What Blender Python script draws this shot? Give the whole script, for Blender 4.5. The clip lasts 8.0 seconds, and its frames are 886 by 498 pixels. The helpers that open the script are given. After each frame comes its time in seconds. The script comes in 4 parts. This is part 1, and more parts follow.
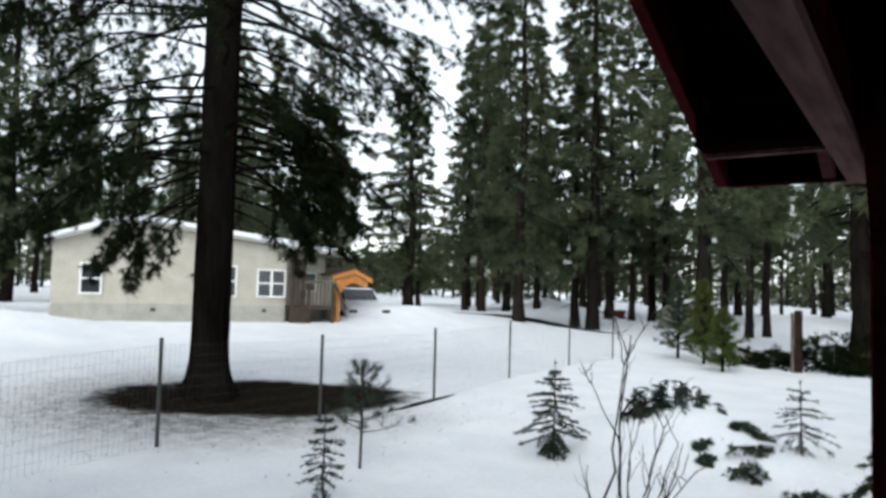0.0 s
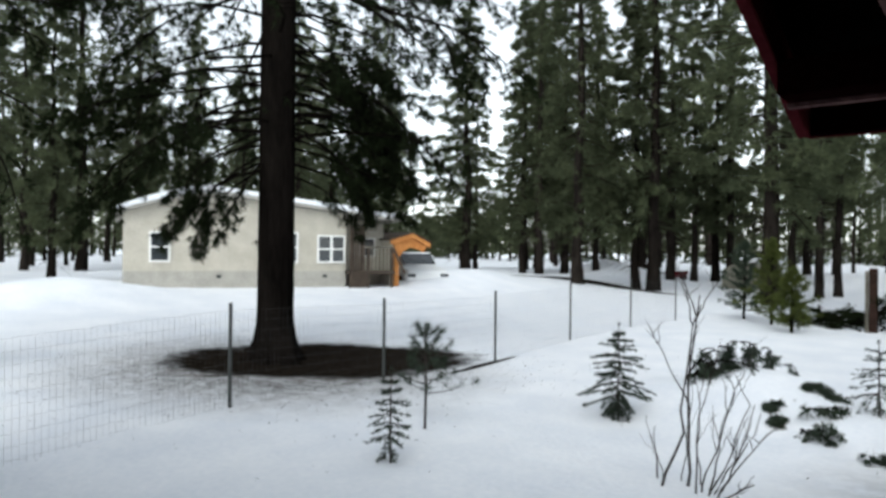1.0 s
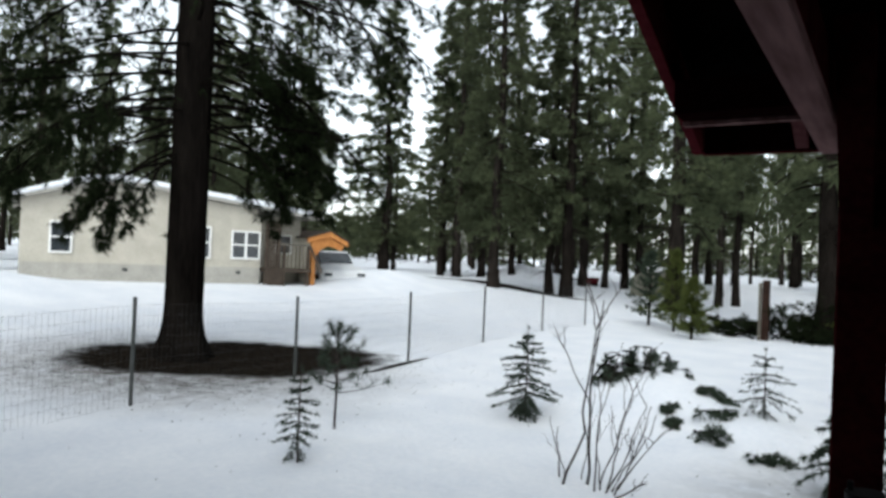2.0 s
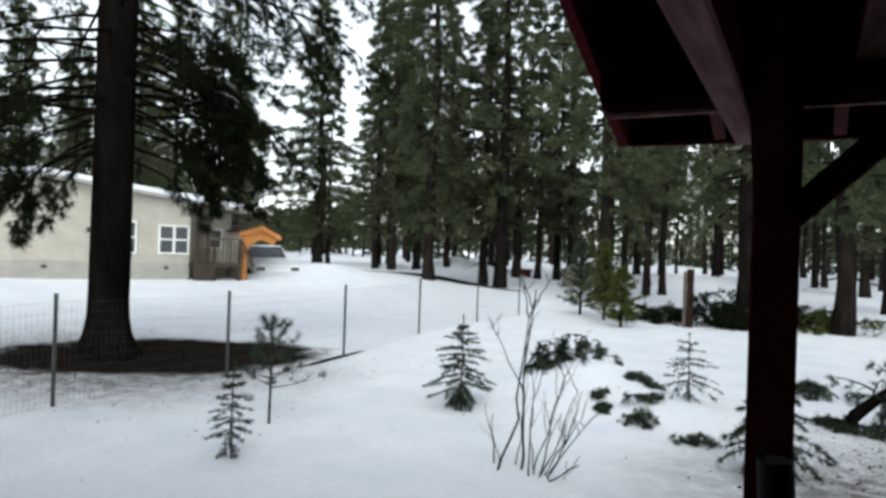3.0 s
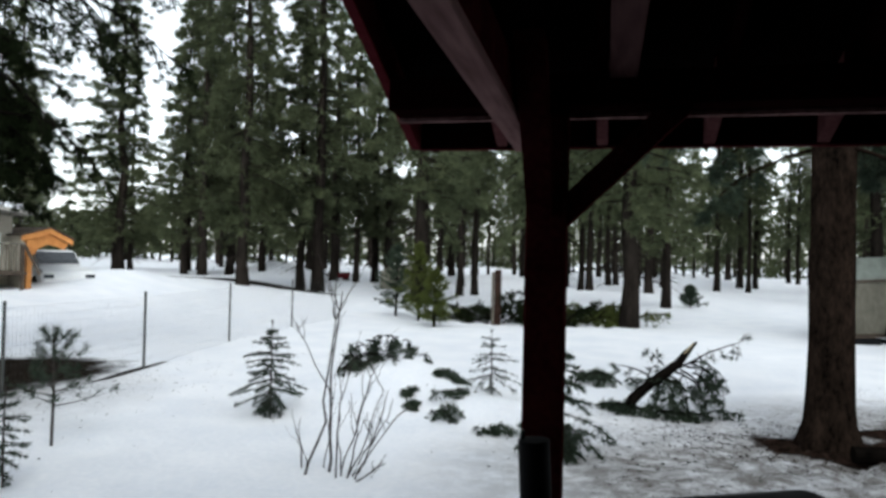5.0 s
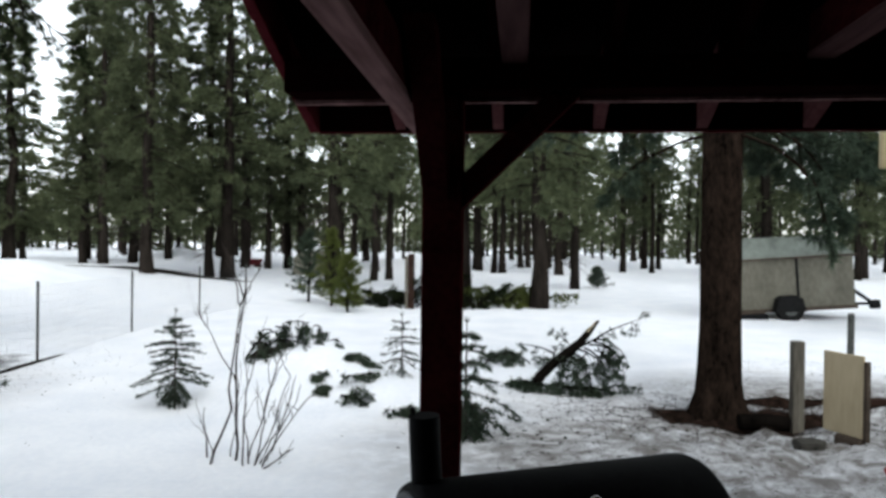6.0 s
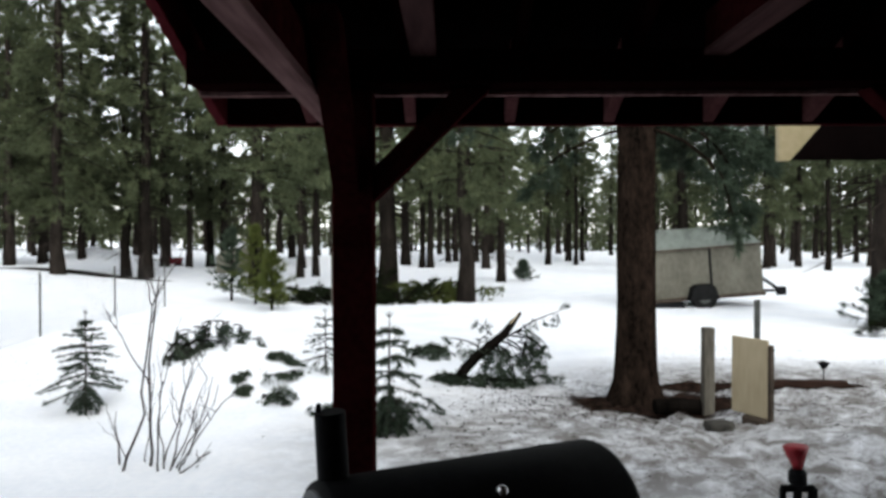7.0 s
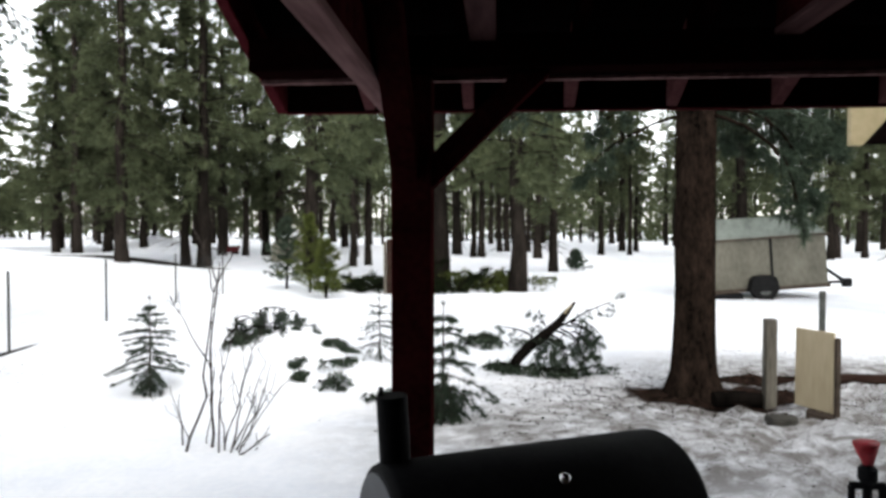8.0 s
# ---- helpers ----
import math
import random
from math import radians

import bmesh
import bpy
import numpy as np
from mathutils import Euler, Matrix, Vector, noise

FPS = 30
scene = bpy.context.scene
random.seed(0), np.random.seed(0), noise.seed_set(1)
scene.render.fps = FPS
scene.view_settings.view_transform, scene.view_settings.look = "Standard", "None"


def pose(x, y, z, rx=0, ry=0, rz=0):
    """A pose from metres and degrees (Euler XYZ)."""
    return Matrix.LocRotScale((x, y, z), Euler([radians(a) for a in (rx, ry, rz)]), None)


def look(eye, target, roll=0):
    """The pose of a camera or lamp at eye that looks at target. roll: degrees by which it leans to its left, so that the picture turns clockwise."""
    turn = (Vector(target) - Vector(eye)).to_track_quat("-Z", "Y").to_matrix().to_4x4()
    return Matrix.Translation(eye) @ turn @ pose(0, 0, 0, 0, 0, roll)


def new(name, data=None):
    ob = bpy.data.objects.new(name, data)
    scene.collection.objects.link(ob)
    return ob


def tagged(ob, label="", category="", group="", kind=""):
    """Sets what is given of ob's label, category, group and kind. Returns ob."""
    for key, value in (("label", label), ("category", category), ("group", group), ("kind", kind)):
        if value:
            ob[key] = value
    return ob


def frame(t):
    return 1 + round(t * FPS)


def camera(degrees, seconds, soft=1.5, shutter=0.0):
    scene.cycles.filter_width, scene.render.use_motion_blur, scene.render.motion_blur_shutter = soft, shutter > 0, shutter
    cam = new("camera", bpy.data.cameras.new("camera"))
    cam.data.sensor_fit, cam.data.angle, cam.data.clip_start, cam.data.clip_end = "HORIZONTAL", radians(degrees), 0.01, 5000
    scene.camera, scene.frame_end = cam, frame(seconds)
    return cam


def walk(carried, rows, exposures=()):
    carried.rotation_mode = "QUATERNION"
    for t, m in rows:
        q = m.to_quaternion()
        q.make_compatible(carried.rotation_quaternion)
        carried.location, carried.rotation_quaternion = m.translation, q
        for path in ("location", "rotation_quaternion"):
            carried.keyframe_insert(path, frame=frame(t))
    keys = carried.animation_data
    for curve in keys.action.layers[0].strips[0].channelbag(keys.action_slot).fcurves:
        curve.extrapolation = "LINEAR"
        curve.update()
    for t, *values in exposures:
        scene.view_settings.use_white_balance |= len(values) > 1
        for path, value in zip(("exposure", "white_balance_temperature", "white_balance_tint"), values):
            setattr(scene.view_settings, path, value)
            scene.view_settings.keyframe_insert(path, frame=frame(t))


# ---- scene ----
cam = camera(64.0, 8.0, soft=3.1)
PATH = [
    (0, (-0.242, 0.026, 1.623), (-1.382, 1.666, 1.735), 1.5),
    (0.2, (-0.26, 0.04, 1.635), (-1.453, 1.642, 1.737), 1.0),
    (0.5, (-0.279, 0.038, 1.618), (-1.584, 1.553, 1.65), 0.5),
    (0.7, (-0.289, 0.035, 1.638), (-1.61, 1.537, 1.668), 0.2),
    (1, (-0.289, 0.017, 1.612), (-1.555, 1.565, 1.619), 0.6),
    (1.2, (-0.287, 0.019, 1.605), (-1.472, 1.629, 1.655), 1.5),
    (1.5, (-0.222, 0.002, 1.602), (-1.349, 1.653, 1.655), 2.1),
    (1.7, (-0.242, 0.007, 1.612), (-1.347, 1.674, 1.644), 2.3),
    (2.8, (-0.229, -0.004, 1.596), (-1.213, 1.736, 1.602), 2.0),
    (3, (-0.225, -0.012, 1.595), (-1.148, 1.762, 1.599), 1.9),
    (3.5, (-0.201, 0.004, 1.59), (-0.98, 1.846, 1.587), 1.9),
    (4, (-0.183, 0.012, 1.589), (-0.842, 1.9, 1.591), 1.7),
    (4.5, (-0.154, -0.003, 1.588), (-0.696, 1.922, 1.601), 1.6),
    (4.7, (-0.137, 0.003, 1.586), (-0.641, 1.938, 1.619), 1.7),
    (5.8, (-0.077, -0.024, 1.591), (-0.352, 1.957, 1.583), 0.4),
    (6, (-0.052, -0.019, 1.579), (-0.268, 1.969, 1.568), 0.7),
    (6.5, (-0.017, -0.006, 1.576), (-0.106, 1.992, 1.558), 0.2),
    (7, (0.008, -0.005, 1.575), (-0.008, 1.995, 1.551), -0.1),
    (7.5, (0.009, -0.004, 1.565), (-0.009, 1.996, 1.527), -0.2),
    (8, (-0.02, 0.003, 1.563), (-0.179, 1.996, 1.51), -0.0),
]
EXPOSURES = [(0, 0.95, 6300, 4), (3, 0.95, 6300, 4), (4.5, 0.97, 6300, 4), (6, 1.2, 6400, 5), (7, 1.42, 6550, 6), (8, 1.65, 6700, 8)]
walk(cam, [(t, look(eye, target, roll)) for t, eye, target, roll in PATH], EXPOSURES)

# ---------------------------------------------------------------- light
world = bpy.data.worlds.new("overcast_sky")
scene.world = world
world.use_nodes = True
wn = world.node_tree
sky = wn.nodes.new("ShaderNodeTexSky")
sky.sky_type = "NISHITA"
sky.sun_disc = False
sky.sun_elevation = radians(38)
sky.sun_rotation = radians(160)
sky.air_density, sky.dust_density = 1.0, 1.0
grey = wn.nodes.new("ShaderNodeHueSaturation")
grey.inputs["Saturation"].default_value = 0.22
wn.links.new(sky.outputs[0], grey.inputs["Color"])
back = wn.nodes["Background"]
wn.links.new(grey.outputs[0], back.inputs[0])
back.inputs[1].default_value = 0.15

sun_data = bpy.data.lights.new("sun", "SUN")
sun_data.energy = 0.7
sun_data.angle = radians(40)
sun_data.color = (1.0, 0.97, 0.93)
sun = new("sun", sun_data)
sun.matrix_world = look((0, 0, 30), (-8, 20, 5))


# ---------------------------------------------------------------- materials
def material(name, low, high, scale=8.0, rough=0.8, bump=0.3, stretch=(1, 1, 1), fine=6.0, metal=0.0, per_object=0.0, depth=0.01, spec=0.3, island=0.0, band=(0.34, 0.66)):
    """Two scales of noise between two colours, with a bump."""
    m = bpy.data.materials.new(name)
    m.use_nodes = True
    n, l = m.node_tree.nodes, m.node_tree.links
    b = n["Principled BSDF"]
    b.inputs["Roughness"].default_value = rough
    b.inputs["Metallic"].default_value = metal
    b.inputs["Specular IOR Level"].default_value = spec
    co = n.new("ShaderNodeTexCoord")
    mp = n.new("ShaderNodeMapping")
    mp.inputs["Scale"].default_value = stretch
    l.new(co.outputs["Object"], mp.inputs[0])
    big = n.new("ShaderNodeTexNoise")
    big.inputs["Scale"].default_value = scale
    big.inputs["Detail"].default_value = 4
    small = n.new("ShaderNodeTexNoise")
    small.inputs["Scale"].default_value = scale * fine
    small.inputs["Detail"].default_value = 5
    for t in (big, small):
        l.new(mp.outputs[0], t.inputs["Vector"])
    mix = n.new("ShaderNodeMath")
    mix.operation = "MULTIPLY_ADD"
    l.new(big.outputs[0], mix.inputs[0])
    mix.inputs[1].default_value = 0.6
    half = n.new("ShaderNodeMath")
    half.operation = "MULTIPLY"
    l.new(small.outputs[0], half.inputs[0])
    half.inputs[1].default_value = 0.4
    l.new(half.outputs[0], mix.inputs[2])
    ramp = n.new("ShaderNodeValToRGB")
    ramp.color_ramp.elements[0].position, ramp.color_ramp.elements[1].position = band
    ramp.color_ramp.elements[0].color, ramp.color_ramp.elements[1].color = (*low, 1), (*high, 1)
    l.new(mix.outputs[0], ramp.inputs[0])
    out = ramp.outputs[0]
    if per_object or island:
        rnd = n.new("ShaderNodeNewGeometry" if island else "ShaderNodeObjectInfo")
        amount = island or per_object
        rng = n.new("ShaderNodeMapRange")
        rng.inputs["To Min"].default_value, rng.inputs["To Max"].default_value = 1 - amount, 1 + amount
        l.new(rnd.outputs["Random Per Island" if island else "Random"], rng.inputs[0])
        hs = n.new("ShaderNodeHueSaturation")
        l.new(out, hs.inputs["Color"])
        l.new(rng.outputs[0], hs.inputs["Value"])
        out = hs.outputs[0]
    l.new(out, b.inputs["Base Color"])
    if bump:
        bp = n.new("ShaderNodeBump")
        bp.inputs["Strength"].default_value = bump
        bp.inputs["Distance"].default_value = depth
        l.new(mix.outputs[0], bp.inputs["Height"])
        l.new(bp.outputs[0], b.inputs["Normal"])
    return m


def leafy(m, share):
    """Lets part of the light through the needles."""
    n, l = m.node_tree.nodes, m.node_tree.links
    b = n["Principled BSDF"]
    thin = n.new("ShaderNodeBsdfTranslucent")
    l.new(b.inputs["Base Color"].links[0].from_socket, thin.inputs["Color"])
    both = n.new("ShaderNodeMixShader")
    both.inputs[0].default_value = share
    l.new(b.outputs[0], both.inputs[1])
    l.new(thin.outputs[0], both.inputs[2])
    l.new(both.outputs[0], n["Material Output"].inputs["Surface"])
    return m


SNOW = material("snow", (0.78, 0.81, 0.86), (0.90, 0.91, 0.93), 1.3, 0.55, 0.5, fine=14, depth=0.03)
LITTER = material("needle_litter", (0.004, 0.0032, 0.0026), (0.017, 0.0118, 0.0094), 9, 0.95, 0.8, fine=8, depth=0.02, spec=0.0)
RUST_LITTER = material("rusty_needle_litter", (0.010, 0.0074, 0.006), (0.038, 0.026, 0.021), 9, 0.95, 0.5, fine=8, spec=0.0, island=0.3)
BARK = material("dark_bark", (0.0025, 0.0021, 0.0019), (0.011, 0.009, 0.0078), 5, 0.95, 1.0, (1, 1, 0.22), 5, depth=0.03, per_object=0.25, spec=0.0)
BARK_RED = material("red_bark", (0.003, 0.0024, 0.0021), (0.036, 0.024, 0.0185), 9, 0.95, 1.0, (1, 1, 0.5), 4, depth=0.03, per_object=0.2, spec=0.0, band=(0.34, 0.72))
FOREST_BARK = material("grey_brown_bark", (0.007, 0.0058, 0.0051), (0.027, 0.022, 0.0187), 5, 0.95, 1.0, (1, 1, 0.22), 5, depth=0.03, per_object=0.5, spec=0.0)
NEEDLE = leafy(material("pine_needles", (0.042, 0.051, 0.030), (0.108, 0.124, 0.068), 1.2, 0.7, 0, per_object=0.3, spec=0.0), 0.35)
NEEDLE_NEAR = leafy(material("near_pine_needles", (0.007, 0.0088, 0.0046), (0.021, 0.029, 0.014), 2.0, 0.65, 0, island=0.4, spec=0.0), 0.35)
NEEDLE_FRESH = leafy(material("fresh_needles", (0.045, 0.060, 0.015), (0.105, 0.122, 0.036), 2.0, 0.65, 0, island=0.3, spec=0.06), 0.35)
NEEDLE_FIR = leafy(material("fir_needles", (0.022, 0.034, 0.024), (0.066, 0.088, 0.060), 3.0, 0.65, 0, island=0.3, spec=0.06), 0.35)
NEEDLE_PALE = leafy(material("pale_fir_needles", (0.05, 0.065, 0.055), (0.12, 0.14, 0.12), 3.0, 0.65, 0, island=0.3, spec=0.06), 0.35)
TWIG = material("bare_twig", (0.022, 0.018, 0.017), (0.065, 0.053, 0.047), 20, 0.85, 0.3, spec=0.06)
RED_PAINT = material("dark_red_paint", (0.018, 0.0034, 0.0038), (0.046, 0.0092, 0.0102), 6, 0.6, 0.25, (1, 1, 1), 7, depth=0.004, per_object=0.15, spec=0.0)
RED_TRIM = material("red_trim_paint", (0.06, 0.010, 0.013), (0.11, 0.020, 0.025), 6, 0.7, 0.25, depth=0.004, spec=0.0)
# tie underside wood darkened for the deeper shade inside the porch
SHADED_WOOD = material("shaded_brown_wood", (0.035, 0.018, 0.018), (0.11, 0.06, 0.06), 7, 0.85, 0.5, (1, 0.12, 1), 5, depth=0.004, spec=0.0)
# brighter red for rafter ends, daylight at the eave put into the colour
LIT_RED = material("lit_red_paint", (0.075, 0.026, 0.028), (0.15, 0.065, 0.067), 8, 0.8, 0.25, depth=0.004, spec=0.0)
# porch red darkened to hold the shade under the roof
RAFTER_SHADED = material("shaded_rafter_red", (0.004, 0.0011, 0.0012), (0.011, 0.0026, 0.003), 6, 0.7, 0.25, depth=0.004, spec=0.0)
# weathered wood, paler to hold the snow light on undersides
LIT_WOOD = material("lit_weathered_wood", (0.085, 0.045, 0.045), (0.30, 0.18, 0.175), 7, 0.85, 0.5, (1, 0.12, 1), 5, depth=0.004, spec=0.0)
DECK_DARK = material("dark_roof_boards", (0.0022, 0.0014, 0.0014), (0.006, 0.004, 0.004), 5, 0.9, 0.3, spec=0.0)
FLOOR_WOOD = material("porch_floor_boards", (0.02, 0.014, 0.012), (0.045, 0.034, 0.028), 5, 0.85, 0.3, (0.2, 1, 1), spec=0.06)
SIDING = material("beige_siding", (0.40, 0.37, 0.31), (0.50, 0.47, 0.40), 2.5, 0.75, 0.2)
SKIRT = material("grey_beige_skirting", (0.30, 0.29, 0.26), (0.42, 0.40, 0.36), 2.5, 0.8, 0.3)
WHITE_TRIM = material("white_trim", (0.72, 0.72, 0.70), (0.82, 0.82, 0.80), 8, 0.5, 0.05)
CEDAR = material("orange_cedar", (0.42, 0.16, 0.04), (0.62, 0.27, 0.08), 4, 0.7, 0.3, (0.2, 1, 1))
BROWN_WOOD = material("brown_deck_wood", (0.032, 0.025, 0.02), (0.085, 0.066, 0.052), 5, 0.85, 0.3, spec=0.06)
STEEL = material("grey_green_steel", (0.035, 0.038, 0.036), (0.09, 0.095, 0.09), 20, 0.6, 0.1, metal=0.3)
WIRE = material("galvanised_wire", (0.03, 0.03, 0.03), (0.07, 0.07, 0.07), 20, 0.7, 0, metal=0.0)
RUST_WOOD = material("rusty_brown_timber", (0.012, 0.007, 0.006), (0.045, 0.026, 0.02), 6, 0.9, 0.5, (0.15, 1, 1), depth=0.005, spec=0.05)
GREY_WOOD = material("grey_post_wood", (0.06, 0.054, 0.044), (0.16, 0.145, 0.118), 9, 0.9, 0.5, (1, 1, 0.15), depth=0.005)
PLYWOOD = material("pale_plywood", (0.38, 0.31, 0.20), (0.52, 0.44, 0.30), 4, 0.75, 0.15, (1, 1, 0.2))
BLACK_STEEL = material("black_smoker_steel", (0.004, 0.004, 0.0045), (0.010, 0.010, 0.011), 9, 0.6, 0.1, depth=0.002, spec=0.05)
LIT_STEEL = material("lit_black_steel", (0.035, 0.037, 0.042), (0.06, 0.063, 0.07), 9, 0.5, 0.1, depth=0.002)
CHROME = material("chrome", (0.6, 0.6, 0.6), (0.8, 0.8, 0.8), 20, 0.2, 0, metal=1.0)
TRAILER_SKIN = material("weathered_trailer_skin", (0.06, 0.056, 0.042), (0.135, 0.128, 0.10), 1.6, 0.7, 0.15, (1, 1, 0.6), 7)
TRAILER_TOP = material("grey_green_canvas", (0.075, 0.088, 0.075), (0.16, 0.178, 0.16), 1.8, 0.8, 0.2)
RUBBER = material("black_rubber", (0.005, 0.005, 0.005), (0.014, 0.014, 0.014), 15, 0.8, 0.2, spec=0.05)
RED_PLASTIC = material("red_plastic", (0.24, 0.008, 0.016), (0.36, 0.018, 0.03), 15, 0.5, 0.1)
STONE = material("dark_stone", (0.02, 0.019, 0.016), (0.065, 0.06, 0.05), 8, 0.9, 0.6)
CAR_PAINT = material("silver_white_paint", (0.74, 0.75, 0.76), (0.82, 0.83, 0.84), 3, 0.3, 0)
TAN_BOARD = material("tan_boards", (0.40, 0.33, 0.19), (0.52, 0.44, 0.27), 5, 0.75, 0.2)
TARP = material("tan_tarp", (0.10, 0.095, 0.075), (0.19, 0.18, 0.145), 1.5, 0.8, 0.3)
GLASS = material("dark_window_glass", (0.025, 0.03, 0.035), (0.05, 0.055, 0.06), 1.5, 0.08, 0, spec=0.6)


def trodden(m, zones):
    """Greys a snow material inside noisy ellipses of (x, y, rx, ry), for needle dust and for shade put into the colour.
    """
    n, l = m.node_tree.nodes, m.node_tree.links
    b = n["Principled BSDF"]
    clean = b.inputs["Base Color"].links[0].from_socket
    geo = n.new("ShaderNodeNewGeometry")
    total = None
    for x, y, rx, ry in zones:
        sub = n.new("ShaderNodeVectorMath")
        sub.operation = "SUBTRACT"
        l.new(geo.outputs["Position"], sub.inputs[0])
        sub.inputs[1].default_value = (x, y, 0)
        mul = n.new("ShaderNodeVectorMath")
        mul.operation = "MULTIPLY"
        l.new(sub.outputs[0], mul.inputs[0])
        mul.inputs[1].default_value = (1 / rx, 1 / ry, 0)
        ln = n.new("ShaderNodeVectorMath")
        ln.operation = "LENGTH"
        l.new(mul.outputs[0], ln.inputs[0])
        rng_node = n.new("ShaderNodeMapRange")
        rng_node.inputs["From Min"].default_value, rng_node.inputs["From Max"].default_value = 0.45, 1.2
        rng_node.inputs["To Min"].default_value, rng_node.inputs["To Max"].default_value = 1.0, 0.0
        l.new(ln.outputs["Value"], rng_node.inputs["Value"])
        if total is None:
            total = rng_node.outputs[0]
        else:
            mx = n.new("ShaderNodeMath")
            mx.operation = "MAXIMUM"
            l.new(total, mx.inputs[0])
            l.new(rng_node.outputs[0], mx.inputs[1])
            total = mx.outputs[0]
    speck = n.new("ShaderNodeTexNoise")
    speck.inputs["Scale"].default_value, speck.inputs["Detail"].default_value, speck.inputs["Roughness"].default_value = 4.2, 10.0, 0.78
    l.new(geo.outputs["Position"], speck.inputs["Vector"])
    ramp = n.new("ShaderNodeMapRange")
    ramp.inputs["From Min"].default_value, ramp.inputs["From Max"].default_value = 0.27, 0.56
    l.new(speck.outputs[0], ramp.inputs["Value"])
    amount = n.new("ShaderNodeMath")
    amount.operation = "MULTIPLY"
    l.new(total, amount.inputs[0])
    l.new(ramp.outputs[0], amount.inputs[1])
    mix = n.new("ShaderNodeMix")
    mix.data_type = "RGBA"
    l.new(amount.outputs[0], mix.inputs["Factor"])
    l.new(clean, mix.inputs["A"])
    mix.inputs["B"].default_value = (0.13, 0.12, 0.112, 1)
    l.new(mix.outputs["Result"], b.inputs["Base Color"])
    return m


def littered(m, zones):
    """Covers a snow material with fallen needles inside ragged ellipses of (x, y, rx, ry, turn, dark, pale, raggedness)."""
    n, l = m.node_tree.nodes, m.node_tree.links
    b = n["Principled BSDF"]
    geo = n.new("ShaderNodeNewGeometry")
    edge = n.new("ShaderNodeTexNoise")
    edge.inputs["Scale"].default_value, edge.inputs["Detail"].default_value, edge.inputs["Roughness"].default_value = 1.5, 10.0, 0.68
    l.new(geo.outputs["Position"], edge.inputs["Vector"])
    grain = n.new("ShaderNodeTexNoise")
    grain.inputs["Scale"].default_value, grain.inputs["Detail"].default_value = 14.0, 6.0
    l.new(geo.outputs["Position"], grain.inputs["Vector"])
    gloss = None
    for x, y, rx, ry, turn, dark, pale, ragged_edge in zones:
        mp = n.new("ShaderNodeMapping")
        mp.vector_type = "TEXTURE"
        mp.inputs["Location"].default_value = (x, y, 0)
        mp.inputs["Rotation"].default_value = (0, 0, radians(turn))
        mp.inputs["Scale"].default_value = (rx, ry, 1000)
        l.new(geo.outputs["Position"], mp.inputs[0])
        ln = n.new("ShaderNodeVectorMath")
        ln.operation = "LENGTH"
        l.new(mp.outputs[0], ln.inputs[0])
        rough = n.new("ShaderNodeMath")
        rough.operation = "MULTIPLY_ADD"
        l.new(edge.outputs[0], rough.inputs[0])
        rough.inputs[1].default_value = ragged_edge
        l.new(ln.outputs["Value"], rough.inputs[2])
        cover = n.new("ShaderNodeMapRange")
        cover.interpolation_type = "SMOOTHSTEP"
        cover.inputs["From Min"].default_value, cover.inputs["From Max"].default_value = 1.12 + ragged_edge / 2, 0.86 + ragged_edge / 2
        l.new(rough.outputs[0], cover.inputs["Value"])
        tone = n.new("ShaderNodeValToRGB")
        tone.color_ramp.elements[0].position, tone.color_ramp.elements[1].position = 0.35, 0.68
        tone.color_ramp.elements[0].color, tone.color_ramp.elements[1].color = (*dark, 1), (*pale, 1)
        l.new(grain.outputs[0], tone.inputs[0])
        mix = n.new("ShaderNodeMix")
        mix.data_type = "RGBA"
        l.new(cover.outputs[0], mix.inputs["Factor"])
        l.new(b.inputs["Base Color"].links[0].from_socket, mix.inputs["A"])
        l.new(tone.outputs[0], mix.inputs["B"])
        l.new(mix.outputs["Result"], b.inputs["Base Color"])
        dull = n.new("ShaderNodeMath")
        dull.operation = "SUBTRACT"
        dull.use_clamp = True
        dull.inputs[0].default_value = 0.3
        if gloss:
            l.new(gloss, dull.inputs[0])
        l.new(cover.outputs[0], dull.inputs[1])
        gloss = dull.outputs[0]
    l.new(gloss, b.inputs["Specular IOR Level"])
    return m


DARK_NEEDLES, PALE_NEEDLES = (0.005, 0.0042, 0.0035), (0.024, 0.019, 0.015)
RED_NEEDLES, TAN_NEEDLES = (0.006, 0.0042, 0.0035), (0.032, 0.0195, 0.0155)
# grey zones hold trodden dirt plus the shade of roof and trees
YARD_SNOW = trodden(material("yard_snow", (0.74, 0.77, 0.83), (0.88, 0.89, 0.92), 1.3, 0.55, 0.6, fine=14, depth=0.03),
                    ((2.9, 6.0, 3.6, 2.7), (3.2, 4.9, 3.2, 2.2), (1.1, 5.4, 2.4, 1.9), (3.9, 7.6, 3.2, 1.9), (-8.3, 6.2, 3.1, 2.6)))
littered(YARD_SNOW, ((-8.5, 7.25, 2.3, 1.55, 48, DARK_NEEDLES, PALE_NEEDLES, 0.75), (2.05, 7.0, 0.85, 0.5, 0, RED_NEEDLES, TAN_NEEDLES, 0.9),
                     (3.2, 7.6, 1.3, 0.2, -2, RED_NEEDLES, TAN_NEEDLES, 1.0), (-15.6, 28.6, 5.2, 0.8, -18, DARK_NEEDLES, PALE_NEEDLES, 0.6),
                     (-6.35, 8.41, 0.90, 0.09, 93, DARK_NEEDLES, PALE_NEEDLES, 0.8)))


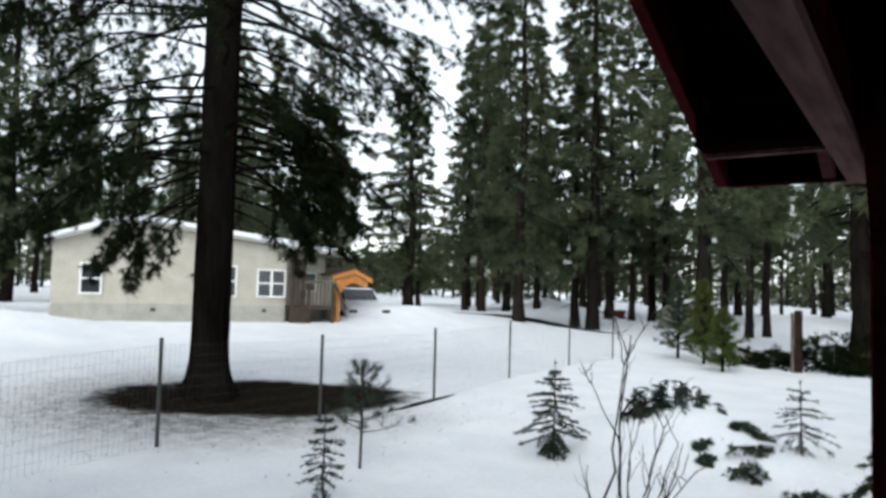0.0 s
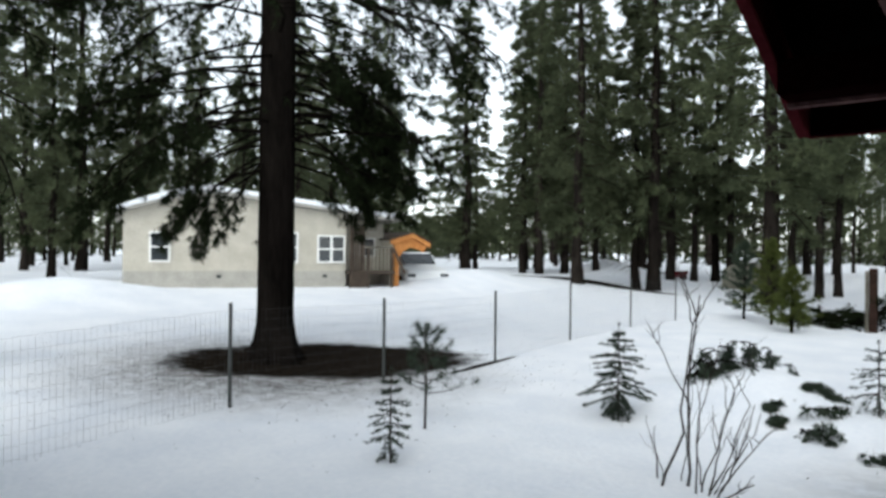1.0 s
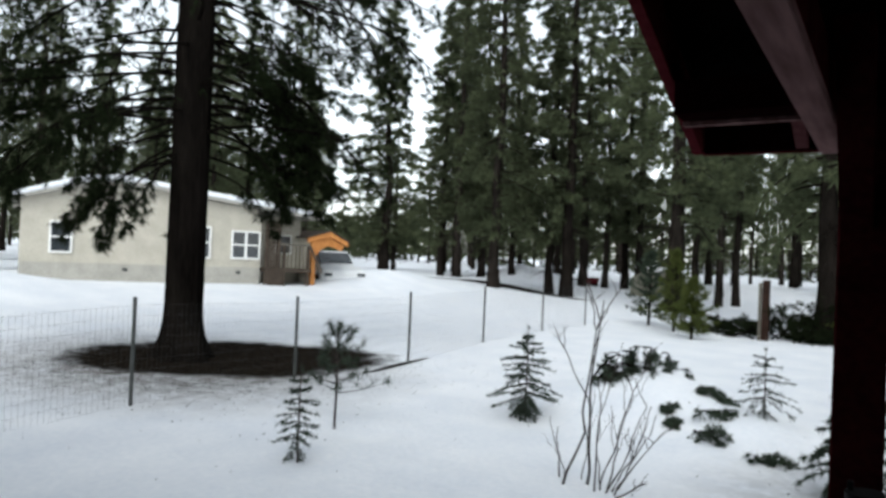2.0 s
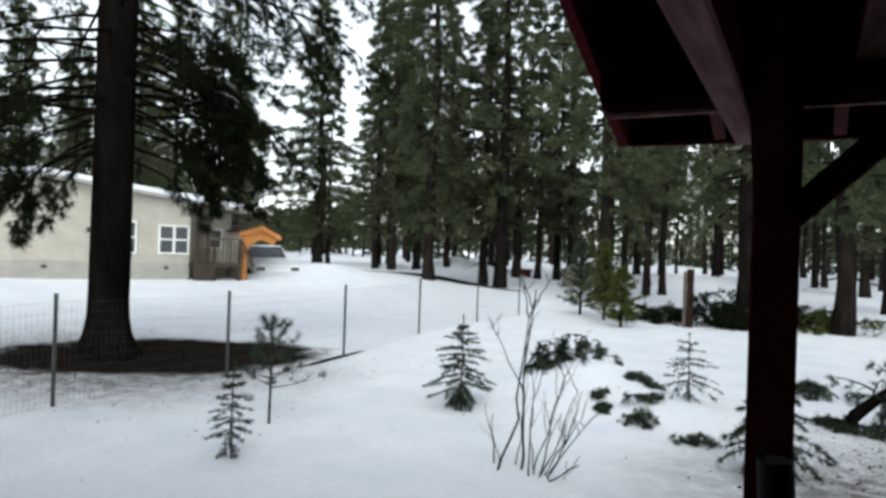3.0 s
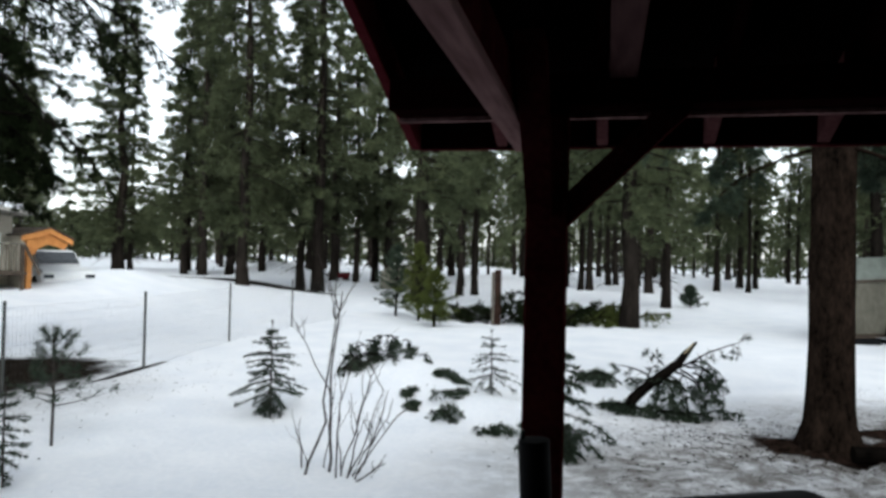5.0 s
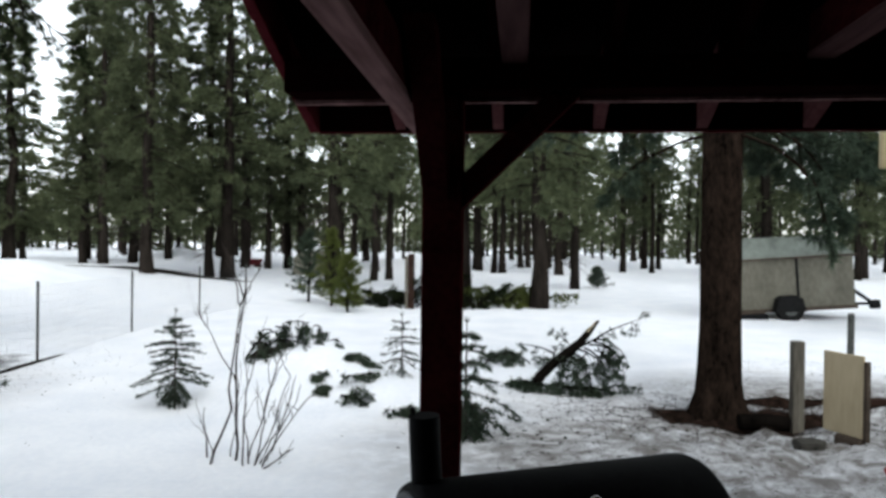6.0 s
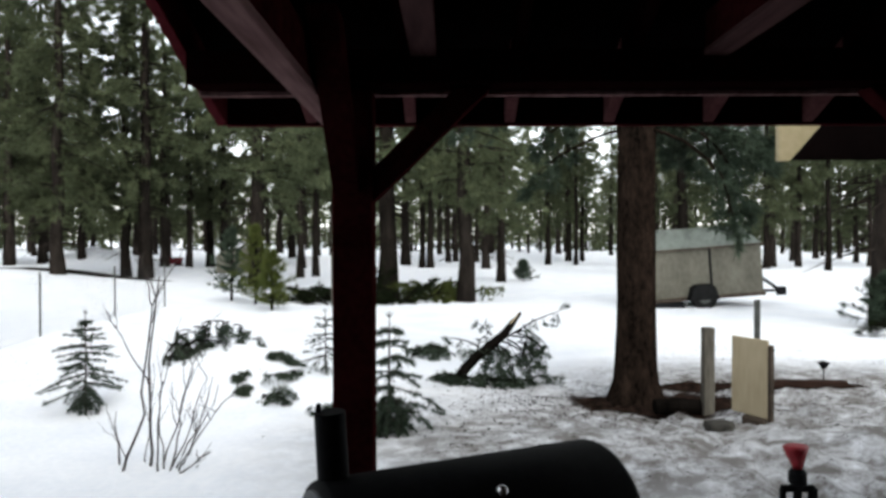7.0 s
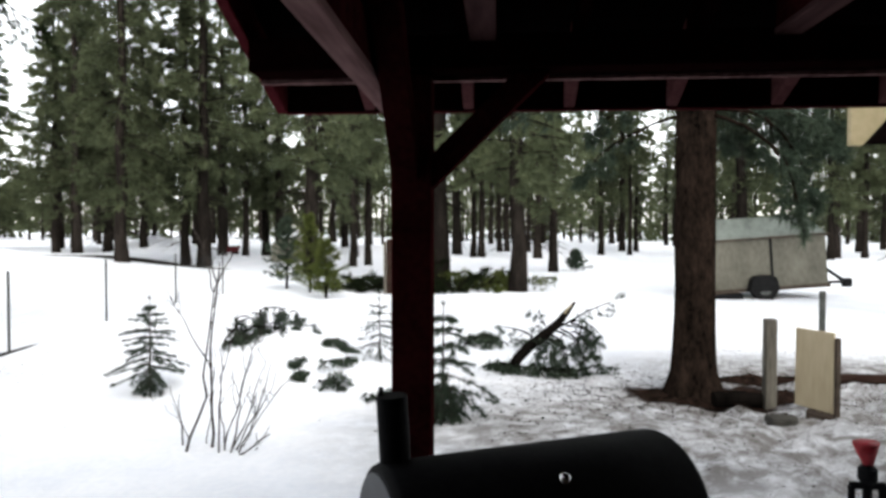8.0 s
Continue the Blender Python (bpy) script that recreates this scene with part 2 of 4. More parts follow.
# ---------------------------------------------------------------- mesh helpers
def link_mesh(name, me, mat, parent=None, label="", smooth=False):
    if mat:
        me.materials.append(mat)
    if smooth:
        me.polygons.foreach_set("use_smooth", [True] * len(me.polygons))
    ob = new(name, me)
    if parent:
        ob.parent = parent
    if label:
        tagged(ob, label)
    return ob


def part(name, bm, mat, parent=None, label="", smooth=False):
    me = bpy.data.meshes.new(name)
    bm.normal_update()
    bm.to_mesh(me)
    bm.free()
    return link_mesh(name, me, mat, parent, label, smooth)


def raw(name, verts, faces, mat, parent=None, label="", smooth=False):
    me = bpy.data.meshes.new(name)
    me.from_pydata(verts, [], faces)
    me.update()
    return link_mesh(name, me, mat, parent, label, smooth)


def thing(name, at, label, category, group="", kind="", turn=0.0):
    e = new(name)
    e.empty_display_size = 0.2
    e.matrix_basis = pose(*at, 0, 0, turn)
    return tagged(e, label, category, group, kind)


def box(bm, lo, hi, bevel=0.004):
    """An axis-aligned box with bevelled edges."""
    lo, hi = Vector(lo), Vector(hi)
    out = bmesh.ops.create_cube(bm, size=1.0, matrix=Matrix.Translation((lo + hi) / 2) @ Matrix.Diagonal((*(hi - lo), 1)))
    if bevel:
        edges = {e for v in out["verts"] for e in v.link_edges}
        bmesh.ops.bevel(bm, geom=list(edges), offset=bevel, segments=1, affect="EDGES")
    return bm


def boxed(lo, hi, bevel=0.004):
    return box(bmesh.new(), lo, hi, bevel)


def beam(a, b, width, height, bevel=0.004, side=None):
    """A squared timber from a to b; width across, height along the other way."""
    a, b = Vector(a), Vector(b)
    d = b - a
    bm = boxed((-width / 2, 0, -height / 2), (width / 2, d.length, height / 2), bevel)
    y = d.normalized()
    up = Vector(side) if side else Vector((0, 0, 1))
    x = y.cross(up).normalized()
    z = x.cross(y)
    m = Matrix((x, y, z)).transposed().to_4x4()
    bmesh.ops.transform(bm, matrix=Matrix.Translation(a) @ m, verts=bm.verts)
    return bm


def prism(outline, y0, y1, axis="y", bevel=0.0):
    """An outline of (u, z) drawn out along y (u is x) or along x (u is y)."""
    bm = bmesh.new()
    rows = []
    for s in (y0, y1):
        rows.append([bm.verts.new((u, s, z) if axis == "y" else (s, u, z)) for u, z in outline])
    n = len(outline)
    for i in range(n):
        bm.faces.new((rows[0][i], rows[0][(i + 1) % n], rows[1][(i + 1) % n], rows[1][i]))
    bm.faces.new(rows[0][::-1])
    bm.faces.new(rows[1])
    bmesh.ops.recalc_face_normals(bm, faces=bm.faces)
    if bevel:
        bmesh.ops.bevel(bm, geom=bm.edges[:], offset=bevel, segments=2, affect="EDGES")
    return bm


def tube(points, radii, sides=6, verts=None, faces=None):
    """A tapered tube along points, added to lists of verts and faces."""
    verts = [] if verts is None else verts
    faces = [] if faces is None else faces
    start = len(verts)
    n = len(points)
    for i, p in enumerate(points):
        p = Vector(p)
        d = (Vector(points[min(i + 1, n - 1)]) - Vector(points[max(i - 1, 0)])).normalized()
        u = d.cross(Vector((0.31, 0.95, 0.05)) if abs(d.z) > 0.9 else Vector((0, 0, 1))).normalized()
        w = d.cross(u)
        for k in range(sides):
            a = 2 * math.pi * k / sides
            verts.append(tuple(p + (u * math.cos(a) + w * math.sin(a)) * radii[i]))
    for i in range(n - 1):
        for k in range(sides):
            a, b = start + i * sides + k, start + i * sides + (k + 1) % sides
            faces.append((a, b, b + sides, a + sides))
    faces.append(tuple(start + k for k in range(sides))[::-1])
    faces.append(tuple(start + (n - 1) * sides + k for k in range(sides)))
    return verts, faces


def smooth01(t):
    t = min(1.0, max(0.0, t))
    return t * t * (3 - 2 * t)


def hump(x, y, cx, cy, rx, ry, turn=0.0):
    c, s = math.cos(radians(turn)), math.sin(radians(turn))
    dx, dy = (x - cx) * c + (y - cy) * s, -(x - cx) * s + (y - cy) * c
    return math.exp(-(dx / rx) ** 2 - (dy / ry) ** 2)


def gz(x, y):
    """Height of the snow."""
    z = 0.45 * smooth01((-x - 9.5) / 8.5)
    z += 0.40 * hump(x, y, -2.45, 8.0, 1.1, 0.9, -20)
    z += 0.16 * hump(x, y, -1.2, 7.1, 0.8, 0.6)
    z -= 0.10 * hump(x, y, -8.6, 7.2, 2.0, 1.7)
    z -= 0.07 * hump(x, y, 2.0, 7.0, 0.9, 0.8)
    z += 0.22 * hump(x, y, 3.3, 4.9, 0.9, 0.7)
    z += 0.12 * hump(x, y, 1.2, 5.2, 1.2, 0.5)
    z -= 0.06 * hump(x, y, -3.37, 6.58, 0.35, 0.35) + 0.06 * hump(x, y, -4.05, 3.98, 0.25, 0.25) + 0.07 * hump(x, y, -4.4, 5.0, 0.45, 0.3)
    z += 0.5 * hump(x, y, -17.5, 7.2, 1.6, 2.2) + 0.6 * hump(x, y, -16.5, 21.5, 1.5, 2.5)
    z += 1.25 * hump(x, y, -17.9, 38.2, 1.5, 0.9, 20) + 0.7 * hump(x, y, -19.6, 38.0, 1.6, 0.9) + 0.6 * hump(x, y, -15.0, 39.5, 1.6, 1.0) + 1.3 * hump(x, y, -9.2, 43.0, 2.2, 1.2) + 1.0 * hump(x, y, -5.2, 46.0, 2.0, 1.2) + 0.7 * hump(x, y, 2, 60, 14, 4) + 0.6 * hump(x, y, -8, 48, 6, 3)
    r = math.hypot(x, y)
    soft = noise.noise((x * 0.33, y * 0.33, 0.0)) * 0.05 + noise.noise((x * 1.1, y * 1.1, 3.0)) * 0.018
    rough = smooth01((x - 0.2) / 1.5) * smooth01((9.5 - y) / 2.5) * 0.085 + 0.010
    soft += noise.noise((x * 4.5, y * 4.5, 7.0)) * rough
    z += soft * (1 if r < 70 else max(0.0, 1 - (r - 70) / 60))
    if y < 3.2:
        z = z * smooth01((y - 2.2) / 1.0) - 0.10 * (1 - smooth01((y - 2.2) / 1.0))
    return z


def stretched(a, b, step, far):
    xs = list(np.arange(a, b, step))
    d, x = step, xs[-1]
    while x < far:
        d *= 1.12
        x += d
        xs.append(x)
    d, x = step, xs[0]
    while x > -far:
        d *= 1.12
        x -= d
        xs.insert(0, x)
    return xs


gx, gy = stretched(-11, 5.5, 0.11, 1500), stretched(2.0, 11, 0.11, 1500)
gv = [(x, y, gz(x, y)) for y in gy for x in gx]
gf = [(j * len(gx) + i, j * len(gx) + i + 1, (j + 1) * len(gx) + i + 1, (j + 1) * len(gx) + i) for j in range(len(gy) - 1) for i in range(len(gx) - 1)]
ground = raw("ground", gv, gf, YARD_SNOW, smooth=True)
tagged(ground, "white wind-smoothed snow cover over the whole yard", "snow ground", kind="structure")


# ---------------------------------------------------------------- porch
EAVE_Y, EAVE_Z, SLOPE = 2.93, 2.05, 0.40


def under(y):
    """Height of the underside of the rafters."""
    return EAVE_Z + SLOPE * (EAVE_Y - y)


porch = thing("porch_roof", (0, 0, 0), "open timber porch with dark red painted roof frame", "porch", kind="structure")
for i, x0 in enumerate((-0.40, 1.90)):
    part("post", boxed((x0, 2.47, -0.12), (x0 + 0.14, 2.61, 2.108), 0.006), RED_PAINT, porch, "dark red painted square post")
    for s in ((1,) if i == 0 else (-1,)):
        x1 = x0 + 0.14 if s > 0 else x0
        part("knee_brace", prism([(x1, 1.71), (x1 + s * 0.415, 2.112), (x1 + s * 0.29, 2.112), (x1, 1.83)], 2.495, 2.585, bevel=0.003), RED_PAINT, porch)
    part("knee_brace", prism([(2.472, 1.735), (2.472, 1.85), (2.12, 2.24), (1.98, 2.24)], x0 + 0.005, x0 + 0.095, "x", bevel=0.003), RED_PAINT, porch)
part("header_beam", boxed((-0.9045, 2.455, 2.122), (6.0, 2.60, 2.238)), RAFTER_SHADED, porch)
# pale strip added for the lit bottom face of the header
part("header_lit_edge", boxed((-0.9045, 2.585, 2.104), (6.0, 2.615, 2.121), 0.002), LIT_WOOD, porch, "thin pale wood strip for the lit underside of the header")
# dark layer added for the shaded inner face of the eave fascia
part("shaded_fascia_back", boxed((-0.905, EAVE_Y - 0.012, EAVE_Z + 0.006), (6.0, EAVE_Y + 0.012, EAVE_Z + 0.15)), RAFTER_SHADED, porch)
part("eave_fascia", prism([(-0.915, EAVE_Z), (6.0, EAVE_Z), (6.0, EAVE_Z + 0.16), (-0.972, EAVE_Z + 0.16)], EAVE_Y + 0.0125, EAVE_Y + 0.034, bevel=0.003), RED_TRIM, porch)
part("rake_board", prism([(EAVE_Y - 0.014, EAVE_Z - 0.002), (EAVE_Y - 0.014, EAVE_Z + 0.148), (-1.0, under(-1.0) + 0.148), (-1.0, under(-1.0) - 0.002)], -0.945, -0.905, "x", bevel=0.003), RED_TRIM, porch)
part("rake_trim", prism([(EAVE_Y - 0.016, EAVE_Z + 0.09), (EAVE_Y - 0.016, EAVE_Z + 0.185), (-1.0, under(-1.0) + 0.185), (-1.0, under(-1.0) + 0.09)], -0.958, -0.947, "x", bevel=0.002), RED_TRIM, porch)
rafter_me = None
for i in range(17):
    x = -0.553 + 0.406 * i
    if rafter_me is None:
        ob = part("rafter", prism([(EAVE_Y - 0.014, EAVE_Z + 0.012), (EAVE_Y - 0.014, EAVE_Z + 0.15), (-1.0, under(-1.0) + 0.15), (-1.0, under(-1.0) + 0.012)], -0.019, 0.019, "x", bevel=0.002), RAFTER_SHADED, porch)
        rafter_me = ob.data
    else:
        ob = new("rafter", rafter_me)
        ob.parent = porch
    ob.location.x = x
    # rafter end split off to carry the lit red
    tail = part("rafter_tail", prism([(EAVE_Y - 0.0145, EAVE_Z + 0.008), (EAVE_Y - 0.0145, EAVE_Z + 0.148), (2.62, under(2.62) + 0.148), (2.62, under(2.62) + 0.008)], x - 0.0215, x + 0.0215, "x", bevel=0.002), LIT_RED, porch, "rafter tail in brighter red for the light at the eave")
for i in range(21):
    y0 = EAVE_Y + 0.05 - i * 0.186
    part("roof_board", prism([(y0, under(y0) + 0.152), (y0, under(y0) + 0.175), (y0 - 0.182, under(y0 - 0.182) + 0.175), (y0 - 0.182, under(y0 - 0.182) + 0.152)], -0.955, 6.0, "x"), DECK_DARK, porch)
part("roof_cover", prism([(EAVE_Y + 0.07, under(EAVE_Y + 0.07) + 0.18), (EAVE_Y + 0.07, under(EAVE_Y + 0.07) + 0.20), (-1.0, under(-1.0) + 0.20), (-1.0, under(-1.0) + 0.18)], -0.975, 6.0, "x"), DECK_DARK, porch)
# tie beams; the outermost is notched under the header; paler boards give their lit undersides
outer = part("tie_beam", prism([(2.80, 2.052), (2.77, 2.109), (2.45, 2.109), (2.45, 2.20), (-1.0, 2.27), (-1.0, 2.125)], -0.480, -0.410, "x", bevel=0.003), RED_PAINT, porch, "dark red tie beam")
part("lit_underside", prism([(2.82, 2.022), (2.82, 2.05), (-1.0, 2.123), (-1.0, 2.098)], -0.485, -0.405, "x", bevel=0.003), LIT_WOOD, outer, "pale weathered board for the snow-lit underside of the tie")
for x in (-0.078, 0.93, 1.95, 2.95):
    tie = part("tie_beam", boxed((x - 0.04, -1.0, 2.236), (x + 0.04, 2.45, 2.36)), RED_PAINT, porch, "dark red tie beam")
    part("lit_underside", boxed((x - 0.045, -1.0, 2.21), (x + 0.045, 2.45, 2.234)), SHADED_WOOD, tie, "brown underside board darkened for the shade inside the porch")

floor = part("porch_floor", boxed((-1.0, -1.0, -0.09), (5.2, 2.75, -0.02), 0), FLOOR_WOOD)
tagged(floor, "dark worn timber porch floor", "floor", kind="structure")
# unseen wall, made tall and wide to keep light off the near snow
unseen_wall_back = part("unseen_wall_back", boxed((-7.0, -1.2, -0.2), (10.0, -1.01, 6.0), 0), BROWN_WOOD)
# unseen wall added to block light from the right of the porch
unseen_wall_side = part("unseen_wall_side", boxed((5.2, -1.0, -0.2), (5.4, 2.4, 3.2), 0), BROWN_WOOD)
tagged(unseen_wall_side, "unseen plain brown wall added to block light into the porch", "wall", kind="structure")
tagged(unseen_wall_back, "unseen plain brown wall behind the porch, oversized to shade the snow", "wall", kind="structure")

# eave corner of the adjoining roof
eave = thing("adjoining_eave", (0, 0, 0), "corner of a neighbouring roof eave with pale tan fascia", "roof eave", kind="structure")
part("fascia_board", prism([(1.80, 2.005), (1.86, 2.005), (2.10, 2.28), (1.86, 2.30), (1.80, 2.2)], 3.86, 3.90), TAN_BOARD, eave, "pale tan painted fascia board")
# near-black sheet, the shade under this eave put into its colour
part("soffit", prism([(1.865, 2.007), (2.12, 2.31), (6.0, 2.31), (6.0, 2.007)], 3.80, 3.857), DECK_DARK, eave, "soffit face coloured black for the shade on it")


# ---------------------------------------------------------------- smoker
def barrel(bm, a, b, r, sides=40, cap=0.02):
    a, b = Vector(a), Vector(b)
    d = (b - a).normalized()
    u = d.cross(Vector((0, 0, 1))).normalized()
    w = u.cross(d)
    rings = []
    length = (b - a).length
    for s, q in ((0.0, r - cap), (cap * 0.3, r - cap * 0.3), (cap, r), (length - cap, r), (length - cap * 0.3, r - cap * 0.3), (length, r - cap)):
        rings.append([bm.verts.new(a + d * s + (u * math.cos(2 * math.pi * k / sides) + w * math.sin(2 * math.pi * k / sides)) * q) for k in range(sides)])
    for p, q in zip(rings, rings[1:]):
        for k in range(sides):
            bm.faces.new((p[k], p[(k + 1) % sides], q[(k + 1) % sides], q[k]))
    bm.faces.new(rings[0][::-1])
    bm.faces.new(rings[-1])
    bmesh.ops.recalc_face_normals(bm, faces=bm.faces)
    return bm


SA, SB, SR = Vector((-0.30, 1.66, 0.785)), Vector((0.44, 2.03, 0.785)), 0.215
sd = (SB - SA).normalized()
sn = Vector((sd.y, -sd.x, 0))
smoker = thing("barrel_smoker", (0.07, 1.85, -0.02), "matte black steel barrel smoker with chimney stack", "grill")


def smoker_part(name, bm, mat, label="", smooth=False, parent=None):
    bmesh.ops.translate(bm, verts=bm.verts, vec=-smoker.location)
    return part(name, bm, mat, parent or smoker, label, smooth)


body = smoker_part("barrel", barrel(bmesh.new(), SA, SB, SR, 64), BLACK_STEEL, smooth=True)
# near end plate in paler bluish steel, daylight put into its colour
smoker_part("end_cap", barrel(bmesh.new(), SA - sd * 0.006, SA + sd * 0.004, SR - 0.022, cap=0.003), LIT_STEEL, "barrel end plate in paler grey for the light on it", parent=body)
smoker_part("lid_seam", beam(SA + sn * (SR + 0.001) + sd * 0.05, SB + sn * (SR + 0.001) - sd * 0.05, 0.012, 0.02), BLACK_STEEL, parent=body)
stack_at = SA + sd * 0.055 - sn * 0.04
sv, sf = tube([stack_at + Vector((0, 0, 0.1)), stack_at + Vector((-0.015, 0, 0.372))], [0.0385, 0.0385], 24)
bm = bmesh.new()
me = bpy.data.meshes.new("stack")
me.from_pydata(sv, [], sf)
bm.from_mesh(me)
stack = smoker_part("chimney", bm, BLACK_STEEL)
smoker_part("damper_tab", boxed(stack_at + Vector((-0.048, -0.006, 0.372)), stack_at + Vector((-0.036, 0.006, 0.392)), 0.002), BLACK_STEEL, parent=stack)
knob_at = SA + sd * 0.42 + sn * 0.14 + Vector((0, 0, 0.175))
bm = bmesh.new()
bmesh.ops.create_uvsphere(bm, u_segments=16, v_segments=10, radius=0.017, matrix=Matrix.Translation(knob_at))
smoker_part("thermometer", bm, CHROME, "small chrome thermometer", True)
for a in (SA + sd * 0.08, SB - sd * 0.08):
    for s in (-1, 1):
        foot = a + sn * s * 0.2
        smoker_part("leg", beam((foot.x, foot.y, -0.02), (a.x + sn.x * s * 0.12, a.y + sn.y * s * 0.12, 0.62), 0.03, 0.03, side=(1, 0, 0)), BLACK_STEEL)


# ---------------------------------------------------------------- conifers
def blades(rng, verts, faces, c, d, count, length, width, spread=0.8):
    """A tuft of pointed blades round direction d."""
    for _ in range(count):
        v = Vector((d.x + rng.gauss(0, spread), d.y + rng.gauss(0, spread), d.z + rng.gauss(0, spread)))
        if v.length < 1e-3:
            continue
        v.normalize()
        s = v.cross(Vector((rng.random() - 0.5, rng.random() - 0.5, rng.random() - 0.5))).normalized() * width * 0.5
        k = len(verts)
        tip = c + v * length * rng.uniform(0.6, 1.2)
        verts.extend((tuple(c - s), tuple(c + s), tuple(tip)))
        faces.append((k, k + 1, k + 2))


def bough(rng, wood, green, a, az, length, rise, sag, r0, tufts, count, blade, width, bare=0.3, side=0.35, spread=0.8):
    """A bending limb with side twigs and tufts."""
    pts, n = [], 6
    p = Vector(a)
    up, turn = rise, az
    for i in range(n + 1):
        pts.append(p.copy())
        up += sag / n
        turn += rng.gauss(0, 0.10)
        p = p + Vector((math.cos(turn) * math.cos(up), math.sin(turn) * math.cos(up), math.sin(up))) * (length / n)
    if wood is not None:
        tube(pts, [r0 * (1 - 0.88 * i / n) for i in range(n + 1)], 4, wood[0], wood[1])
    for _ in range(tufts):
        t = bare + (1 - bare) * rng.random() ** 0.8
        i = min(n - 1, int(t * n))
        q = pts[i].lerp(pts[i + 1], t * n - i)
        d = (pts[i + 1] - pts[i]).normalized()
        out = Vector((rng.gauss(0, 1), rng.gauss(0, 1), rng.gauss(0, 0.45)))
        off = out.normalized() * side * length * (1.1 - t) * rng.random()
        c = q + off
        blades(rng, green[0], green[1], c, (d + out * 0.4).normalized(), count, blade, width, spread)
        if wood is not None and side * length > 0.25 and rng.random() < 0.4:
            tube([q, q.lerp(c, 0.5) + Vector((0, 0, -0.02)), c], [r0 * 0.22, r0 * 0.14, r0 * 0.06], 3, wood[0], wood[1])


def ragged(rng, wood, green, a, az, length, rise, sag, r0, forks, tufts, count, blade, width, bare=0.3, reach=0.36, hang=-0.5):
    """A crooked limb with crooked side branches that carry needle tufts towards their tips."""
    def crooked(p, turn, up, far, bend, n, wobble):
        pts = [Vector(p)]
        for _ in range(n):
            up += bend / n + rng.gauss(0, wobble * 0.6)
            turn += rng.gauss(0, wobble)
            pts.append(pts[-1] + Vector((math.cos(turn) * math.cos(up), math.sin(turn) * math.cos(up), math.sin(up))) * (far / n))
        return pts
    n = 8
    spine = crooked(a, az, rise, length, sag, n, 0.14)
    tube(spine, [r0 * (1 - 0.86 * i / n) for i in range(n + 1)], 5, *wood)
    for f in range(forks):
        t = bare + (1 - bare) * (f + rng.random()) / forks
        i = min(n - 1, int(t * n))
        q = spine[i].lerp(spine[i + 1], t * n - i)
        d = (spine[i + 1] - spine[i]).normalized()
        turn = math.atan2(d.y, d.x) + rng.choice((-1, 1)) * rng.uniform(0.35, 1.25)
        far = length * reach * (1.25 - t) * rng.uniform(0.5, 1.25)
        twig = crooked(q, turn, math.asin(max(-1, min(1, d.z))) + rng.uniform(-0.35, 0.3), far, hang * rng.uniform(0.3, 1.5), 4, 0.22)
        tube(twig, [r0 * 0.34, r0 * 0.28, r0 * 0.22, r0 * 0.15, r0 * 0.07], 3, *wood)
        for k in range(tufts):
            w = 0.3 + 0.7 * (k + rng.random()) / tufts
            j = min(3, int(w * 4))
            c = twig[j].lerp(twig[j + 1], w * 4 - j)
            blades(rng, *green, c + Vector((rng.gauss(0, 0.3), rng.gauss(0, 0.3), rng.gauss(0, 0.2))) * blade, (twig[j + 1] - twig[j]).normalized(), count, blade, width, 0.75)
    blades(rng, *green, spine[-1], (spine[-1] - spine[-2]).normalized(), count * 2, blade, width, 0.7)


def conifer_meshes(seed, height, base, radius, girth, boughs, tufts, count, blade, width, cone=0.8, droop=-0.5, rise=0.25, dead=6):
    """Trunk and crown meshes of a tall conifer."""
    rng = random.Random(seed)
    wood, green = ([], []), ([], [])
    pts, rad = [], []
    for i in range(11):
        t = i / 10
        pts.append(Vector((rng.gauss(0, 0.05) * (t > 0), rng.gauss(0, 0.05) * (t > 0), height * t ** 1.2 - 0.25 * (i == 0))))
        rad.append(girth * (1.35 if i == 0 else 1.0) * (1 - 0.93 * t ** 1.2))
    tube(pts, rad, 9, *wood)
    for k in range(boughs):
        t = (k + rng.random()) / boughs
        z = base + (height - base) * t
        reach = radius * ((1 - t) ** cone * 0.92 + 0.08) * rng.uniform(0.55, 1.15)
        if t < 0.12:
            reach *= 0.6 + 3 * t
        bough(rng, wood if reach > radius * 0.5 else None, green, (0, 0, z), rng.uniform(0, 6.283), reach, rise + rng.gauss(0, 0.2) - 0.2 * (1 - t), droop * rng.uniform(0.5, 1.4), girth * 0.16 * (1 - t * 0.7), int(tufts * (0.35 + 0.65 * reach / radius)), count, blade, width, 0.15, 0.34)
    for k in range(dead):
        z = rng.uniform(base * 0.45, base)
        bough(rng, wood, green, (0, 0, z), rng.uniform(0, 6.283), rng.uniform(0.4, 1.2) * radius * 0.5, rng.uniform(-0.3, 0.2), -0.4, girth * 0.1, 0, 0, 0, 0)
    blades(rng, *green, Vector((0, 0, height - 0.1)), Vector((0, 0, 1)), 14, blade, width, 0.5)
    out = []
    for name, (v, f) in (("trunk", wood), ("crown", green)):
        me = bpy.data.meshes.new(name)
        me.from_pydata(v, [], f)
        me.update()
        out.append(me)
    out[0].polygons.foreach_set("use_smooth", [True] * len(out[0].polygons))
    out[0].materials.append(FOREST_BARK)
    out[1].materials.append(NEEDLE)
    return out


